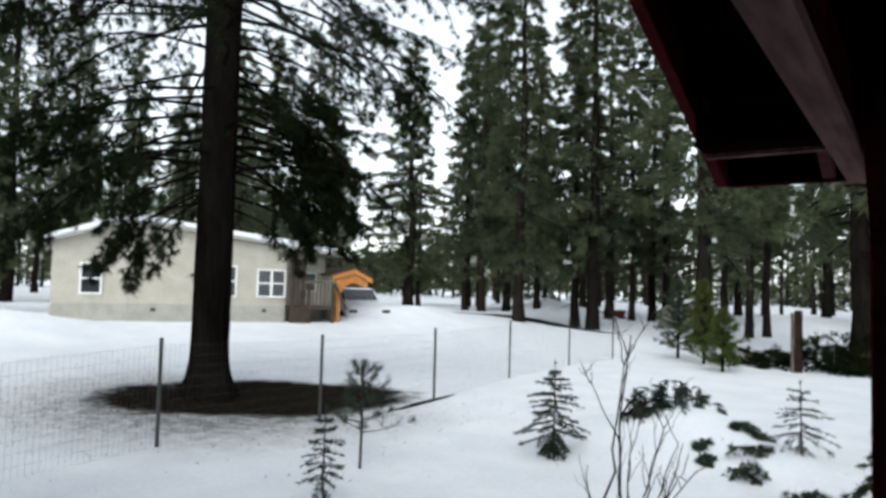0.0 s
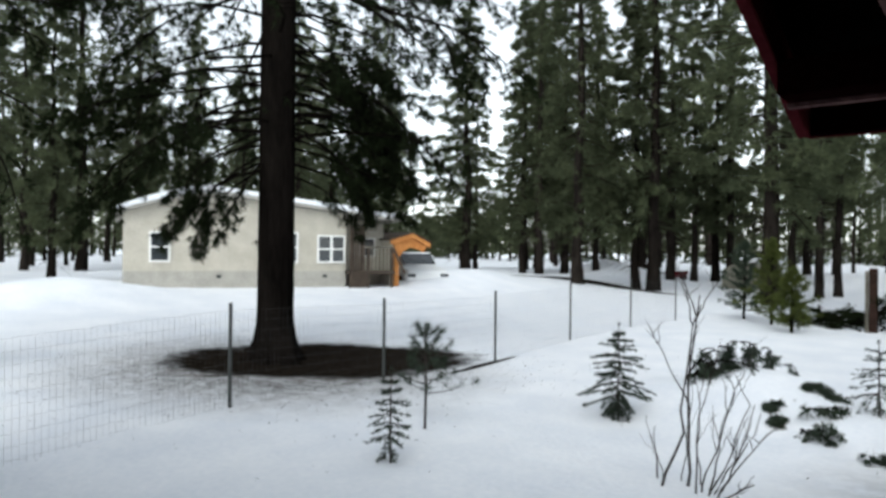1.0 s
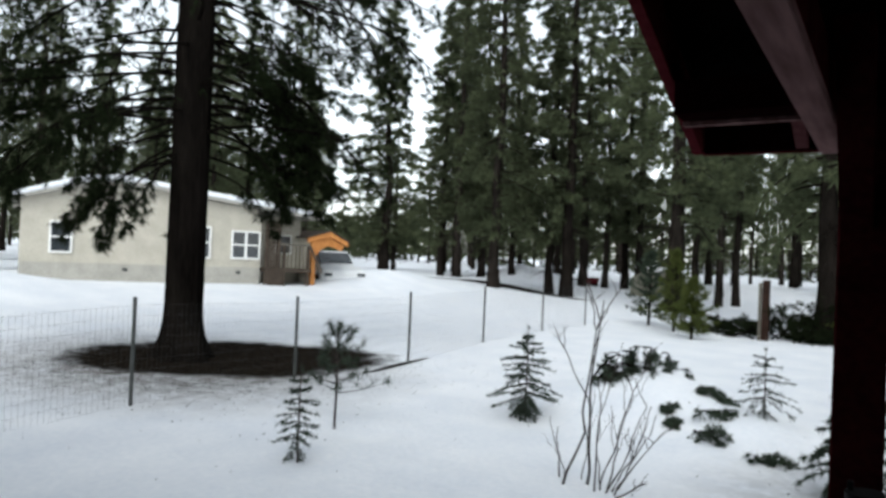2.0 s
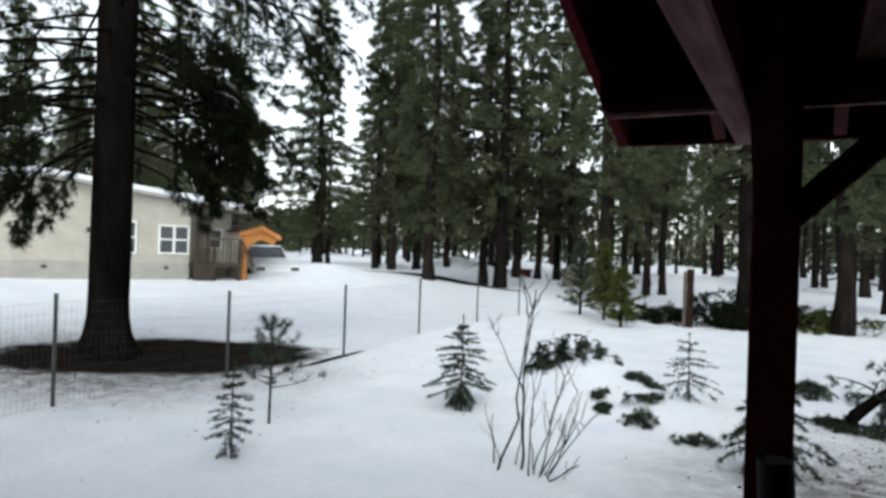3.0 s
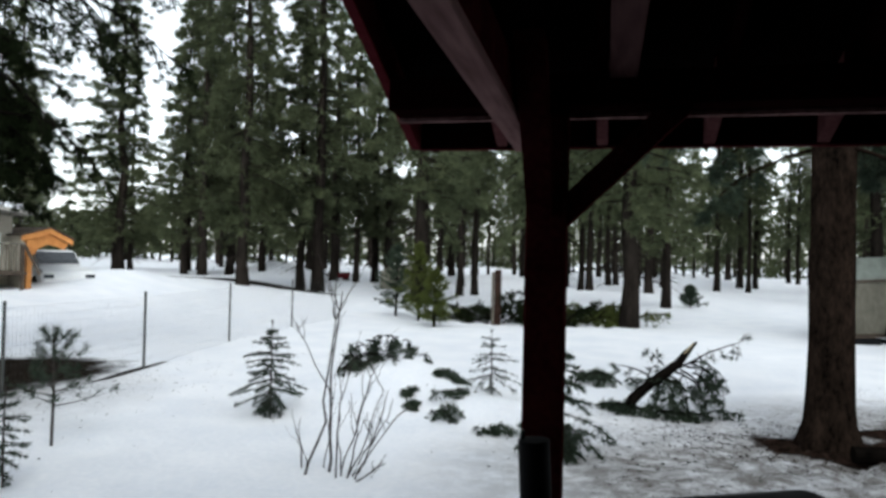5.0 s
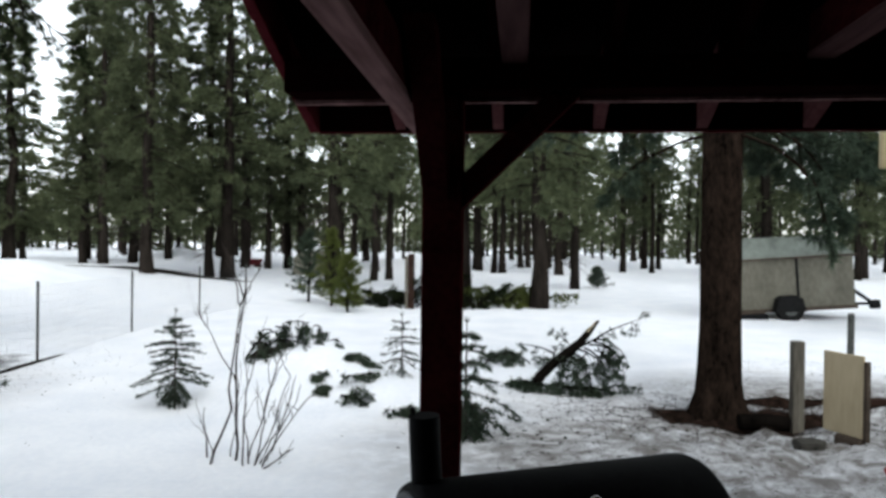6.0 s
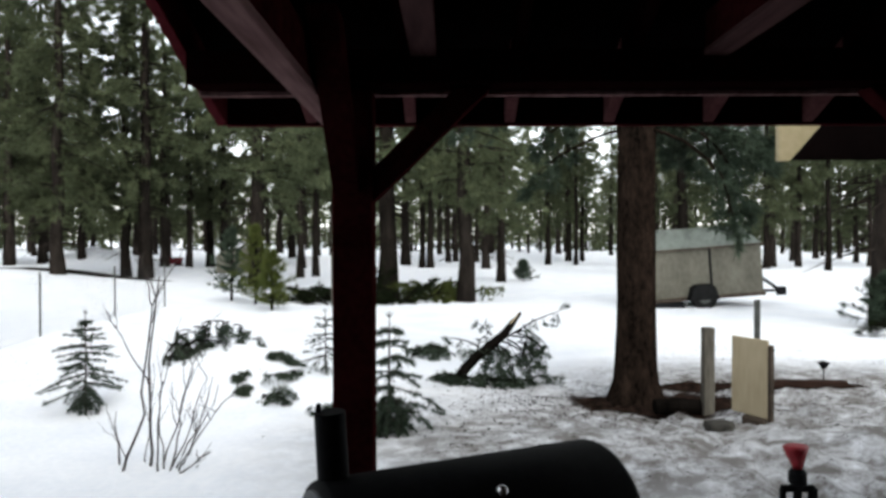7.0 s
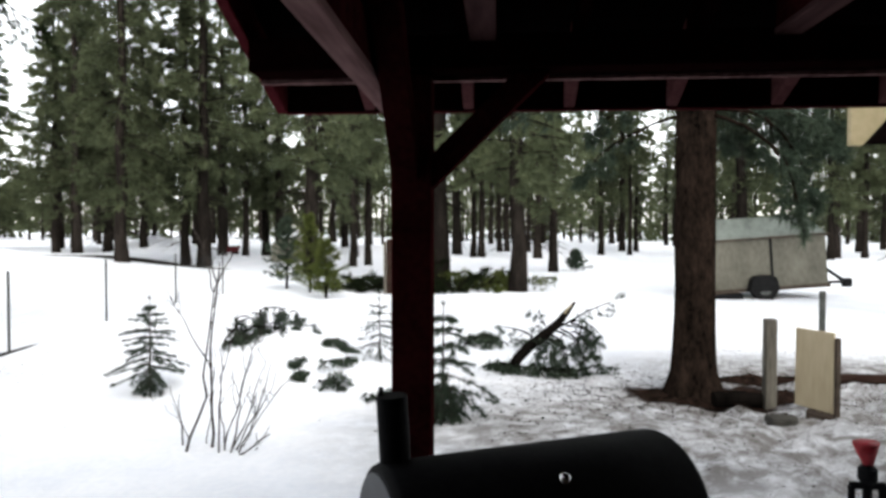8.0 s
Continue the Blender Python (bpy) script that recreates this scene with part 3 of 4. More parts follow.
FAR_KINDS = [
    conifer_meshes(11, 19, 3.8, 2.3, 0.22, 120, 15, 7, 0.42, 0.07, 0.6),
    conifer_meshes(12, 22, 4.5, 2.7, 0.26, 130, 15, 7, 0.44, 0.075, 0.55),
    conifer_meshes(13, 16, 2.6, 2.2, 0.19, 120, 14, 7, 0.40, 0.07, 0.75),
    conifer_meshes(14, 20, 3.0, 2.9, 0.24, 130, 16, 7, 0.44, 0.075, 0.7, -0.7, 0.1),
    conifer_meshes(15, 13.5, 1.6, 2.2, 0.17, 130, 13, 7, 0.40, 0.07, 0.85, -0.5, 0.1),
    conifer_meshes(16, 17, 5.5, 1.8, 0.17, 90, 12, 7, 0.42, 0.07, 0.5),
]
KINDS = [
    conifer_meshes(11, 19, 2.6, 2.7, 0.22, 140, 24, 14, 0.29, 0.046, 0.6, dead=34),
    conifer_meshes(12, 22, 3.0, 3.1, 0.26, 150, 26, 14, 0.30, 0.048, 0.55, dead=34),
    conifer_meshes(13, 16, 2.0, 2.5, 0.19, 130, 24, 14, 0.28, 0.046, 0.75, dead=30),
    conifer_meshes(14, 20, 2.4, 3.2, 0.24, 150, 27, 14, 0.30, 0.048, 0.7, -0.7, 0.1, dead=30),
    conifer_meshes(15, 13.5, 1.6, 2.2, 0.17, 130, 24, 14, 0.26, 0.042, 0.85, -0.5, 0.1, dead=20),
    conifer_meshes(16, 17, 4.2, 2.0, 0.17, 100, 22, 14, 0.28, 0.046, 0.5, dead=40),
]
LABELS = [
    "tall pine with dark green sparse crown in snow", "tall mature pine with bare lower trunk", "slender pine with needles down low",
    "broad drooping conifer with dense dark boughs", "pointed spruce with full green crown", "thin pine with a high small crown",
]


def conifer(kind, x, y, scale=1.0, turn=0.0, girth=1.0, kinds=KINDS):
    e = thing("pine_tree", (x, y, gz(x, y)), LABELS[kind], "tree", "pines of the wood", turn=turn)
    e.scale = (scale * girth, scale * girth, scale)
    for name, me in zip(("trunk", "crown"), kinds[kind]):
        ob = new(name, me)
        ob.parent = e
    return e


rng = random.Random(5)
# trunks that stand out singly: kind, x, y, scale
for kind, x, y, s in (
    (1, -12.14, 28.3, 1.0), (2, -13.04, 28.6, 1.0), (3, -14.75, 26.7, 1.0), (0, -14.4, 35.8, 0.95), (5, -13.56, 36.9, 1.0), (0, -12.85, 38.1, 0.95),
    (1, -6.68, 24.7, 1.05), (5, -6.3, 30.0, 0.9), (5, -5.9, 31.5, 0.9), (0, -9.8, 44.5, 1.0), (5, -8.5, 45.1, 1.0),
    (0, 0.43, 18.2, 0.95), (1, -1.61, 18.8, 0.95), (0, 2.0, 27.0, 0.75), (0, 2.07, 39.2, 1.0), (5, -1.55, 40.9, 1.0), (5, 0.0, 48, 1.1), (5, 0.5, 49, 1.1),
    (0, 8.8, 52.1, 1.0), (5, 9.8, 52.0, 1.0), (1, 8.28, 13.4, 1.0), (0, 18.7, 41.2, 1.0), (5, 20.2, 41.1, 1.0), (1, 10.2, 31.0, 0.95),
    (0, 30.6, 59.3, 1.0), (2, 31.8, 58, 1.0), (2, -28.6, 38.1, 0.85),
    (2, -21.9, 33.5, 0.95), (0, -20.5, 32.9, 1.0), (3, -19.9, 34.6, 0.9), (2, -18.4, 35.5, 1.0),
):
    conifer(kind, x, y, s, rng.uniform(0, 360))


conifer(4, -28.27, 36.5, 1.28, 40, 1.5)

# the wood behind: az and distance in rings, thinner towards the open sky
for ring, (near, far, count) in enumerate(((38, 50, 42), (50, 66, 46), (66, 90, 48))):
    for k in range(count):
        az = radians(-46 + 122 * (k + rng.random()) / count)
        if radians(33) < az < radians(42.5):
            continue
        d = rng.uniform(near, far)
        x, y = -math.sin(az) * d, math.cos(az) * d
        if x < -19 and 7 < y < 34 and x > -36:
            continue
        if az < radians(26) and rng.random() < 0.3:
            continue
        conifer(rng.choice((0, 1, 5, 0, 2, 5, 3)), x, y, rng.uniform(0.75, 1.1), rng.uniform(0, 360), kinds=FAR_KINDS)
for kind, x, y, s in ((0, -35, 18.0, 0.9), (2, -36, 22, 0.9), (3, -33.5, 27, 0.8), (0, -37, 30, 0.8), (2, -30, 31, 0.75), (4, -26.5, 10.5, 0.85), (0, -29, 7.0, 0.8)):
    conifer(kind, x, y, s, rng.uniform(0, 360))


# the farthest wood, past single trees
rw = random.Random(17)
fv, ff, tv, tf = [], [], [], []
for k in range(210):
    az = radians(-48 + 130 * (k + rw.random()) / 210)
    d = rw.uniform(92, 135)
    low = radians(33) < az < radians(42.5)
    x, y, h = -math.sin(az) * d, math.cos(az) * d, rw.uniform(6, 9) if low else rw.uniform(11, 19)
    z0 = gz(x, y) - 0.2
    tube([(x, y, z0), (x, y, z0 + h)], [0.22, 0.03], 4, tv, tf)
    foot = rw.uniform(0.1, 2.6)
    for j in range(220):
        t = rw.random() ** 1.3
        r = 2.6 * (1 - t) + 0.3
        a = rw.uniform(0, 6.283)
        q = r * math.sqrt(rw.random())
        c = Vector((x + math.cos(a) * q, y + math.sin(a) * q, z0 + foot + (h - foot) * t))
        blades(rw, fv, ff, c, Vector((math.cos(a), math.sin(a), -0.3)), 3, 1.0, 0.34, 0.5)
far_crowns = tagged(raw("far_wood_crowns", fv, ff, NEEDLE), "distant dark green wall of pine crowns", "wood", kind="stuff")
far_trunks = tagged(raw("far_wood_trunks", tv, tf, FOREST_BARK), "distant dark pine trunks in snow", "wood", kind="stuff")


# ---------------------------------------------------------------- near trees
def trunk_lists(rng, height, girth, flare, lean=(0.0, 0.0), sides=44, steps=34, ridges=13):
    """A barky trunk with root flare."""
    verts, faces = [], []
    for i in range(steps + 1):
        t = (i / steps) ** 1.6
        z = -0.25 + (height + 0.25) * t
        r = girth * (1 - 0.2 * max(z, 0) / height) + flare * math.exp(-max(z, 0) / 0.22)
        for k in range(sides):
            a = 2 * math.pi * k / sides
            root = 1 + 0.30 * math.exp(-max(z, 0) / 0.2) * math.sin(a * 5 + 1.3) * flare / girth
            q = r * root * (1 + 0.05 * math.sin(a * ridges + z * 1.3 + 3 * noise.noise((a, z * 0.8, 1.0))) + 0.04 * noise.noise((math.cos(a) * 3, math.sin(a) * 3, z * 1.7)))
            verts.append((math.cos(a) * q + lean[0] * z, math.sin(a) * q + lean[1] * z, z))
    for i in range(steps):
        for k in range(sides):
            a, b = i * sides + k, i * sides + (k + 1) % sides
            faces.append((a, b, b + sides, a + sides))
    return verts, faces


def near_tree(name, at, height, girth, flare, boughs, bark, needles, label, seed):
    """boughs: rows of (height, azimuth, length, rise, sag, tufts)."""
    rng = random.Random(seed)
    tree = thing(name, (*at, gz(*at)), label, "tree")
    wood = trunk_lists(rng, height, girth, flare)
    raw("trunk", *wood, bark, tree, smooth=True)
    limbs, green = ([], []), ([], [])
    for z, az, length, rise, sag, tufts in boughs:
        r = girth * (1 - 0.2 * z / height)
        a = (math.cos(az) * r * 0.7, math.sin(az) * r * 0.7, z)
        ragged(rng, limbs, green, a, az, length, rise, sag, 0.010 + 0.0065 * length, max(4, tufts // 7), 5, 17, 0.13, 0.0145, 0.34, 0.38)
    raw("limb", *limbs, bark, tree)
    raw("crown", *green, needles, tree)
    return tree


def ring_of_boughs(seed, z0, z1, count, reach, tufts, rise=-0.05, sag=-0.75):
    r = random.Random(seed)
    rows = []
    for k in range(count):
        z = z0 + (z1 - z0) * (k / count) ** 0.9
        rows.append((z, k * 2.39996 + r.gauss(0, 0.25), reach * r.uniform(0.6, 1.12), rise + r.gauss(0, 0.16), sag * r.uniform(0.5, 1.3), int(tufts * r.uniform(0.6, 1.2))))
    return rows


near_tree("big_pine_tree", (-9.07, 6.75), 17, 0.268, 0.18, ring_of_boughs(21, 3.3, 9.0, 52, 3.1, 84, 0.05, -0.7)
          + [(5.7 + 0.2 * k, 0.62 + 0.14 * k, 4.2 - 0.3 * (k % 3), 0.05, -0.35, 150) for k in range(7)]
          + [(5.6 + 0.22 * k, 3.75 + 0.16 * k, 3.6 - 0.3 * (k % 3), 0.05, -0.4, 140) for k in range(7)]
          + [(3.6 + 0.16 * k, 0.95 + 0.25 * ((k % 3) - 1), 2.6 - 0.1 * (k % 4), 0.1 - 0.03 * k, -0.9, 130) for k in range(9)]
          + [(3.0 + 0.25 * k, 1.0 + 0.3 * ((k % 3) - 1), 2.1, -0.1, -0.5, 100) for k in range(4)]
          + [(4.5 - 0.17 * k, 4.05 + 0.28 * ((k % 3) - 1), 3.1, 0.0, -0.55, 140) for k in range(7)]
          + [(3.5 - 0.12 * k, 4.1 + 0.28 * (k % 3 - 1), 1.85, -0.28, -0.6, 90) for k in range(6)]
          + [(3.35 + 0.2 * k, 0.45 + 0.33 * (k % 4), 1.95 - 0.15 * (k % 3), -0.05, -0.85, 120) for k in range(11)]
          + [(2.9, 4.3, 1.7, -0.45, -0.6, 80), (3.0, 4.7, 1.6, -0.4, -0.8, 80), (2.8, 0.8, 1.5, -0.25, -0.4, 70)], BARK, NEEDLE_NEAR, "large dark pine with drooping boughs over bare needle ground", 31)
near_tree("pine_tree", (1.87, 7.05), 15, 0.185, 0.10,
          [(2.75 + 0.06 * k, -0.55 + 0.17 * k, 1.5 - 0.15 * (k % 3), -0.22, -0.6, 80) for k in range(9)]
          + [(2.75, 2.9, 1.2, -0.1, -0.6, 60), (3.2, 2.4, 1.3, -0.1, -0.6, 60)] + ring_of_boughs(24, 3.4, 9.0, 34, 2.2, 60),
          BARK_RED, NEEDLE_FIR, "reddish barked pine with needle litter round its foot", 33)
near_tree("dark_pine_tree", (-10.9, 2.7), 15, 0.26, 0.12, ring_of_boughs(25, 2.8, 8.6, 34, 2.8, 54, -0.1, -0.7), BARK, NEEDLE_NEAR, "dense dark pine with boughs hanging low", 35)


# ---------------------------------------------------------------- young firs and saplings
def fir_sapling(x, y, h, r, seed, needles, label, levels=9, needle=0.042, per=40, bushy=0.5, name="fir_sapling", droop=-0.35):
    rng = random.Random(seed)
    e = thing(name, (x, y, gz(x, y)), label, "sapling", turn=rng.uniform(0, 360))
    wood, green = ([], []), ([], [])
    tube([(0, 0, -0.1), (0.006, 0, h * 0.5), (0, 0.004, h)], [0.014 * h, 0.009 * h, 0.003], 6, *wood)
    for i in range(levels):
        t = (i + 0.35) / levels
        z = h * (0.25 + 0.66 * t)
        spread = r * (1 - t) ** 0.8 * rng.uniform(0.85, 1.12) + 0.03
        for k in range(6):
            az = 2 * math.pi * (k + 0.5 * (i % 2)) / 6 + rng.gauss(0, 0.25)
            bough(rng, wood, green, (0, 0, z + rng.gauss(0, 0.02 * h)), az, spread * rng.uniform(0.6, 1.2), 0.30 - 0.55 * (1 - t), droop * rng.uniform(0.2, 0.8), 0.006 * h, int(per * (0.25 + spread / r)), 4, needle, needle * 0.17, 0.08, 0.09, 0.45)
    for k in range(int(12 * bushy)):
        bough(rng, wood, green, (0, 0, h * rng.uniform(0.10, 0.32)), rng.uniform(0, 6.283), r * rng.uniform(0.45, 0.75), rng.uniform(-0.7, -0.25), -0.6, 0.005 * h, int(per * 0.6), 4, needle, needle * 0.18, 0.1, 0.12, 0.5)
    blades(rng, *green, Vector((0, 0, h * 0.95)), Vector((0, 0, 1)), 16, needle, needle * 0.16, 0.4)
    raw("stem", *wood, TWIG, e)
    raw("foliage", *green, needles, e)
    return e


fir_sapling(-3.42, 6.65, 0.98, 0.43, 41, NEEDLE_FIR, "small green fir sapling standing alone in snow", bushy=2.4)
fir_sapling(-4.12, 4.08, 0.76, 0.21, 42, NEEDLE_FIR, "thin fir sapling in a melted snow hollow", levels=6, per=16, bushy=0.6)
fir_sapling(-1.26, 7.25, 0.66, 0.34, 43, NEEDLE_PALE, "pale feathery fir sapling on the snow heap", levels=6, per=13, bushy=1.2)
fir_sapling(-0.47, 5.72, 1.0, 0.44, 44, NEEDLE_FIR, "green fir sapling behind the porch post", levels=6, per=40, bushy=4.0, needle=0.055, droop=-0.9)


def pine_sapling(x, y, h, seed):
    rng = random.Random(seed)
    e = thing("pine_sapling", (x, y, gz(x, y)), "spindly young pine with tufted needle tips", "sapling")
    wood, green = ([], []), ([], [])
    tube([(0, 0, -0.1), (0.01, 0.0, h * 0.5), (-0.01, 0, h)], [0.014, 0.011, 0.006], 7, *wood)
    for k in range(24):
        t = k / 23
        z, az, length, rise = 0.36 + 0.58 * t, k * 2.4 + 0.8, 0.46 * (1 - 0.6 * t) * rng.uniform(0.7, 1.15), 0.05 + 0.75 * t
        bough(rng, wood, green, (0, 0, z * h), az, length, rise, 0.3, 0.006, 8, 14, 0.08, 0.005, 0.35, 0.24, 0.9)
    blades(rng, *green, Vector((0, 0, h * 0.97)), Vector((0, 0, 1)), 26, 0.07, 0.005, 0.8)
    raw("stem", *wood, TWIG, e)
    raw("foliage", *green, NEEDLE_FIR, e)


pine_sapling(-4.62, 5.07, 0.92, 46)


def young_pine(x, y, h, r, seed, needles, label):
    rng = random.Random(seed)
    e = thing("young_pine", (x, y, gz(x, y)), label, "tree")
    wood, green = ([], []), ([], [])
    tube([(0, 0, -0.1), (0.02, 0, h * 0.5), (0, 0.02, h)], [0.04, 0.028, 0.008], 7, *wood)
    for k in range(46):
        t = (k + rng.random()) / 46
        bough(rng, wood, green, (0, 0, h * (0.10 + 0.86 * t)), k * 2.4, r * (1 - 0.88 * t) * rng.uniform(0.45, 1.15), 0.0 + 0.45 * t, 0.25, 0.012, 15, 8, 0.13, 0.018, 0.15, 0.22)
    raw("trunk", *wood, BARK, e)
    raw("crown", *green, needles, e)


young_pine(-4.75, 17.4, 2.0, 0.85, 51, NEEDLE_FRESH, "bushy yellow-green young pine in the snow")
young_pine(-4.0, 16.0, 1.35, 0.75, 52, NEEDLE_FRESH, "yellow-green young pine beside the brush pile")
young_pine(-5.65, 18.4, 1.95, 0.85, 53, NEEDLE_FIR, "dark young fir with spreading boughs")
young_pine(7.75, 12.6, 0.95, 0.75, 54, NEEDLE_FIR, "low dark fir at the foot of a pine")
young_pine(2.9, 27.6, 0.8, 0.6, 55, NEEDLE_FIR, "small snowy fir beside a pine")


# ---------------------------------------------------------------- cut boughs and brush
def bough_pile(name, x, y, seed, rows, needles, label, blade=0.07, width=0.008, count=9, category="branch", hang=-0.9, reach=0.45):
    """rows: (dx, dy, dz, azimuth, length, rise, sag, radius, tufts)."""
    rng = random.Random(seed)
    e = thing(name, (x, y, gz(x, y)), label, category)
    wood, green = ([], []), ([], [])
    for dx, dy, dz, az, length, rise, sag, r, tufts in rows:
        ragged(rng, wood, green, (dx, dy, dz), az, length, rise, sag, r, max(3, tufts // 3), 4, count, blade, width, 0.12, reach, hang)
    tagged(raw("wood", *wood, BARK, e), kind="stuff")
    raw("needles", *green, needles, e)
    return e


heap_rows = [(0.05 * k, 0.06 * (k % 3) - 0.08, 0.0, -0.5 + 0.35 * k, 0.40 + 0.02 * k, 1.2, -1.9, 0.012, 32) for k in range(7)]
heap_rows += [(0.02 * k, 0.05 * k - 0.1, 0.02, 0.75 - 0.22 * k, 1.2 + 0.08 * (k % 3), 1.15 - 0.12 * k, -2.1, 0.013, 33) for k in range(6)]
heap_rows += [(0.10 + 0.065 * k, 0.05 * (k % 3) - 0.05 + 0.028 * k, 0.43 - 0.0062 * (k - 6) ** 2, 0.6 + 1.1 * (k % 3), 0.32, 0.4, -2.6, 0.009, 20) for k in range(14)]
bough_pile("cut_bough", -3.12, 7.8, 61, heap_rows, NEEDLE_FIR, "arching cut pine bough lying over a snow heap", 0.065, 0.010, 11, hang=-1.6)
for (cx, cy), size, seed in (((-2.1, 7.05), 0.07, 71), ((-1.62, 7.1), 0.17, 72), ((-1.62, 6.65), 0.18, 73), ((-1.97, 6.8), 0.07, 74), ((-1.85, 7.7), 0.16, 75), ((-1.0, 6.4), 0.15, 76), ((-1.66, 7.55), 0.11, 78)):
    r = random.Random(seed)
    heading = -0.55 + r.gauss(0, 0.2)
    bough_pile("fir_sprig", cx, cy, seed, [(r.gauss(-size * 0.5, size * 0.3), r.gauss(0, size * 0.25), 0.01, heading + r.gauss(0, 0.5), size * r.uniform(1.0, 1.9), r.uniform(0.1, 0.6), -0.7, 0.006, 18) for _ in range(8)], NEEDLE_FIR, "dark green sprig of cut fir lying on snow", 0.055, 0.008, 9)
limb_rows = [(-0.12 + 0.05 * k, 0.04 * (k % 3), 0.03, 2.2 + 0.5 * k, 0.38, 0.7, -1.3, 0.014, 39) for k in range(8)]
limb_rows += [(0.22 + 0.06 * k, -0.05 + 0.04 * (k % 3), 0.40 + 0.03 * k, -0.5 + 0.2 * k, 0.66, 0.0, -1.9, 0.012, 30) for k in range(6)]
limb_rows += [(0.02 + 0.11 * k, -0.08, 0.05, -0.7 + 0.25 * k, 0.48, 0.3, -0.9, 0.010, 28) for k in range(6)]
limb_rows += [(0.16 + 0.09 * k, 0.06 * (k % 3) - 0.06, 0.34 + 0.03 * k, 0.5 + 1.3 * k, 0.42, 0.2, -2.2, 0.010, 28) for k in range(7)]
limb_rows += [(0.36, 0.05, 0.48, 0.05, 0.80, 0.45, -0.6, 0.014, 24), (0.50, 0.0, 0.56, -0.15, 0.50, 0.4, -1.6, 0.010, 20), (0.10, 0.0, 0.40, 2.9, 0.42, 0.6, -0.9, 0.012, 12), (0.24, 0, 0.52, 2.7, 0.22, 0.9, -0.6, 0.010, 10), (0.05, -0.05, 0.25, 1.0, 0.4, 0.8, -0.4, 0.014, 6)]
fallen = bough_pile("fallen_limb", 0.24, 7.75, 62, limb_rows, NEEDLE_FIR, "broken pine limb with needles thrown on the snow", 0.065, 0.009, 9, hang=-1.4)
fv, ff = tube([(-0.16, 0, -0.02), (-0.06, 0.0, 0.16), (0.12, 0.05, 0.33), (0.26, 0.02, 0.44), (0.38, 0.0, 0.55), (0.46, 0, 0.66), (0.56, 0, 0.78)], [0.055, 0.06, 0.05, 0.055, 0.046, 0.036, 0.010], 9)
raw("broken_stem", fv, ff, BARK, fallen, "dark splintered limb", True)
fv, ff = tube([(0.44, -0.03, 0.66), (0.50, -0.035, 0.735), (0.53, -0.03, 0.78)], [0.010, 0.009, 0.003], 6)
raw("split_wood", fv, ff, PLYWOOD, fallen, "pale split wood at the broken tip")
bough_pile("cut_bough", -0.40, 9.5, 63, [(0.1 * k - 0.1, 0.05 * (k % 3), 0.02, 0.7 * k, 0.5, 0.85, -1.5, 0.012, 40) for k in range(11)], NEEDLE_FIR, "low green heap of cut fir tips", hang=-1.2)
for (bx, by), span, seed in (((-2.5, 17.8), 1.5, 64), ((-1.3, 17.6), 1.0, 65), ((-0.5, 18.5), 1.1, 66), ((-3.4, 18.2), 1.1, 67), ((0.1, 19.6), 0.7, 68)):
    r = random.Random(seed)
    bough_pile("brush_pile", bx, by, seed, [(r.gauss(0, span * 0.35), r.gauss(0, 0.2), r.uniform(0, 0.15), r.choice((0.1, 3.0)) + r.gauss(0, 0.5), span * r.uniform(0.5, 1.0), r.uniform(0.3, 1.1), -0.9, 0.025, 42) for _ in range(12)], NEEDLE_NEAR if seed in (64, 65, 67) else NEEDLE_FRESH, "heap of cut green pine brush in snow", 0.13, 0.02, 9, "brush pile")
bough_pile("cut_bough", 7.6, 11.2, 69, [(0.12 * k - 0.5, 0.1 * (k % 4), 0.1, 0.4 + 0.9 * k, 0.75, 0.75, -1.5, 0.015, 34) for k in range(10)], NEEDLE_NEAR, "dark fallen boughs heaped beside a trunk", 0.10, 0.012)


# ---------------------------------------------------------------- leafless shrub
def twiggy(rng, verts, faces, p, az, lean, length, r, depth):
    """A crooked twig that forks."""
    pts = [Vector(p)]
    n = 9
    for i in range(n):
        az += rng.gauss(0, 0.15)
        lean += rng.gauss(0, 0.045)
        kink = Vector((rng.gauss(0, 0.011), rng.gauss(0, 0.011), 0)) * (length + 0.2)
        pts.append(pts[-1] + Vector((math.cos(az) * math.sin(lean), math.sin(az) * math.sin(lean), math.cos(lean))) * (length / n) + kink)
    tube(pts, [r * (1 - 0.65 * i / n) for i in range(n + 1)], 5, verts, faces)
    if depth:
        for k in range(rng.choice((2, 3, 3, 4))):
            i = rng.randint(4, n)
            twiggy(rng, verts, faces, pts[i], az + rng.choice((-1.3, 1.3)) + rng.gauss(0, 0.4), abs(lean) * 0.6 + rng.uniform(0.15, 0.55), length * rng.uniform(0.22, 0.45), r * 0.5, depth - 1)


shrub = thing("bare_shrub", (-2.0, 4.85, gz(-2.0, 4.85)), "leafless grey shrub of thin upright stems in snow", "shrub")
rng = random.Random(82)
stems = [(-0.29, 0.1, 3.0, 0.03, 0.42, 0.008, 0), (-0.27, 0.1, 2.6, 0.08, 0.50, 0.005, 1), (-0.23, -0.05, 0.2, 0.10, 1.32, 0.011, 2), (-0.08, 0.05, 0.1, 0.03, 1.38, 0.012, 2), (-0.15, 0.15, 0.3, 0.06, 0.75, 0.005, 1), (-0.02, 0.15, 0.2, 0.10, 0.75, 0.006, 1)]
stems += [(0.02 + 0.02 * k, 0.05 * (k % 3) - 0.05, 0.25 - 0.17 * (k % 4), 0.10 + 0.085 * k, 0.86 - 0.04 * k, 0.0075, 1 + (k % 2)) for k in range(7)]
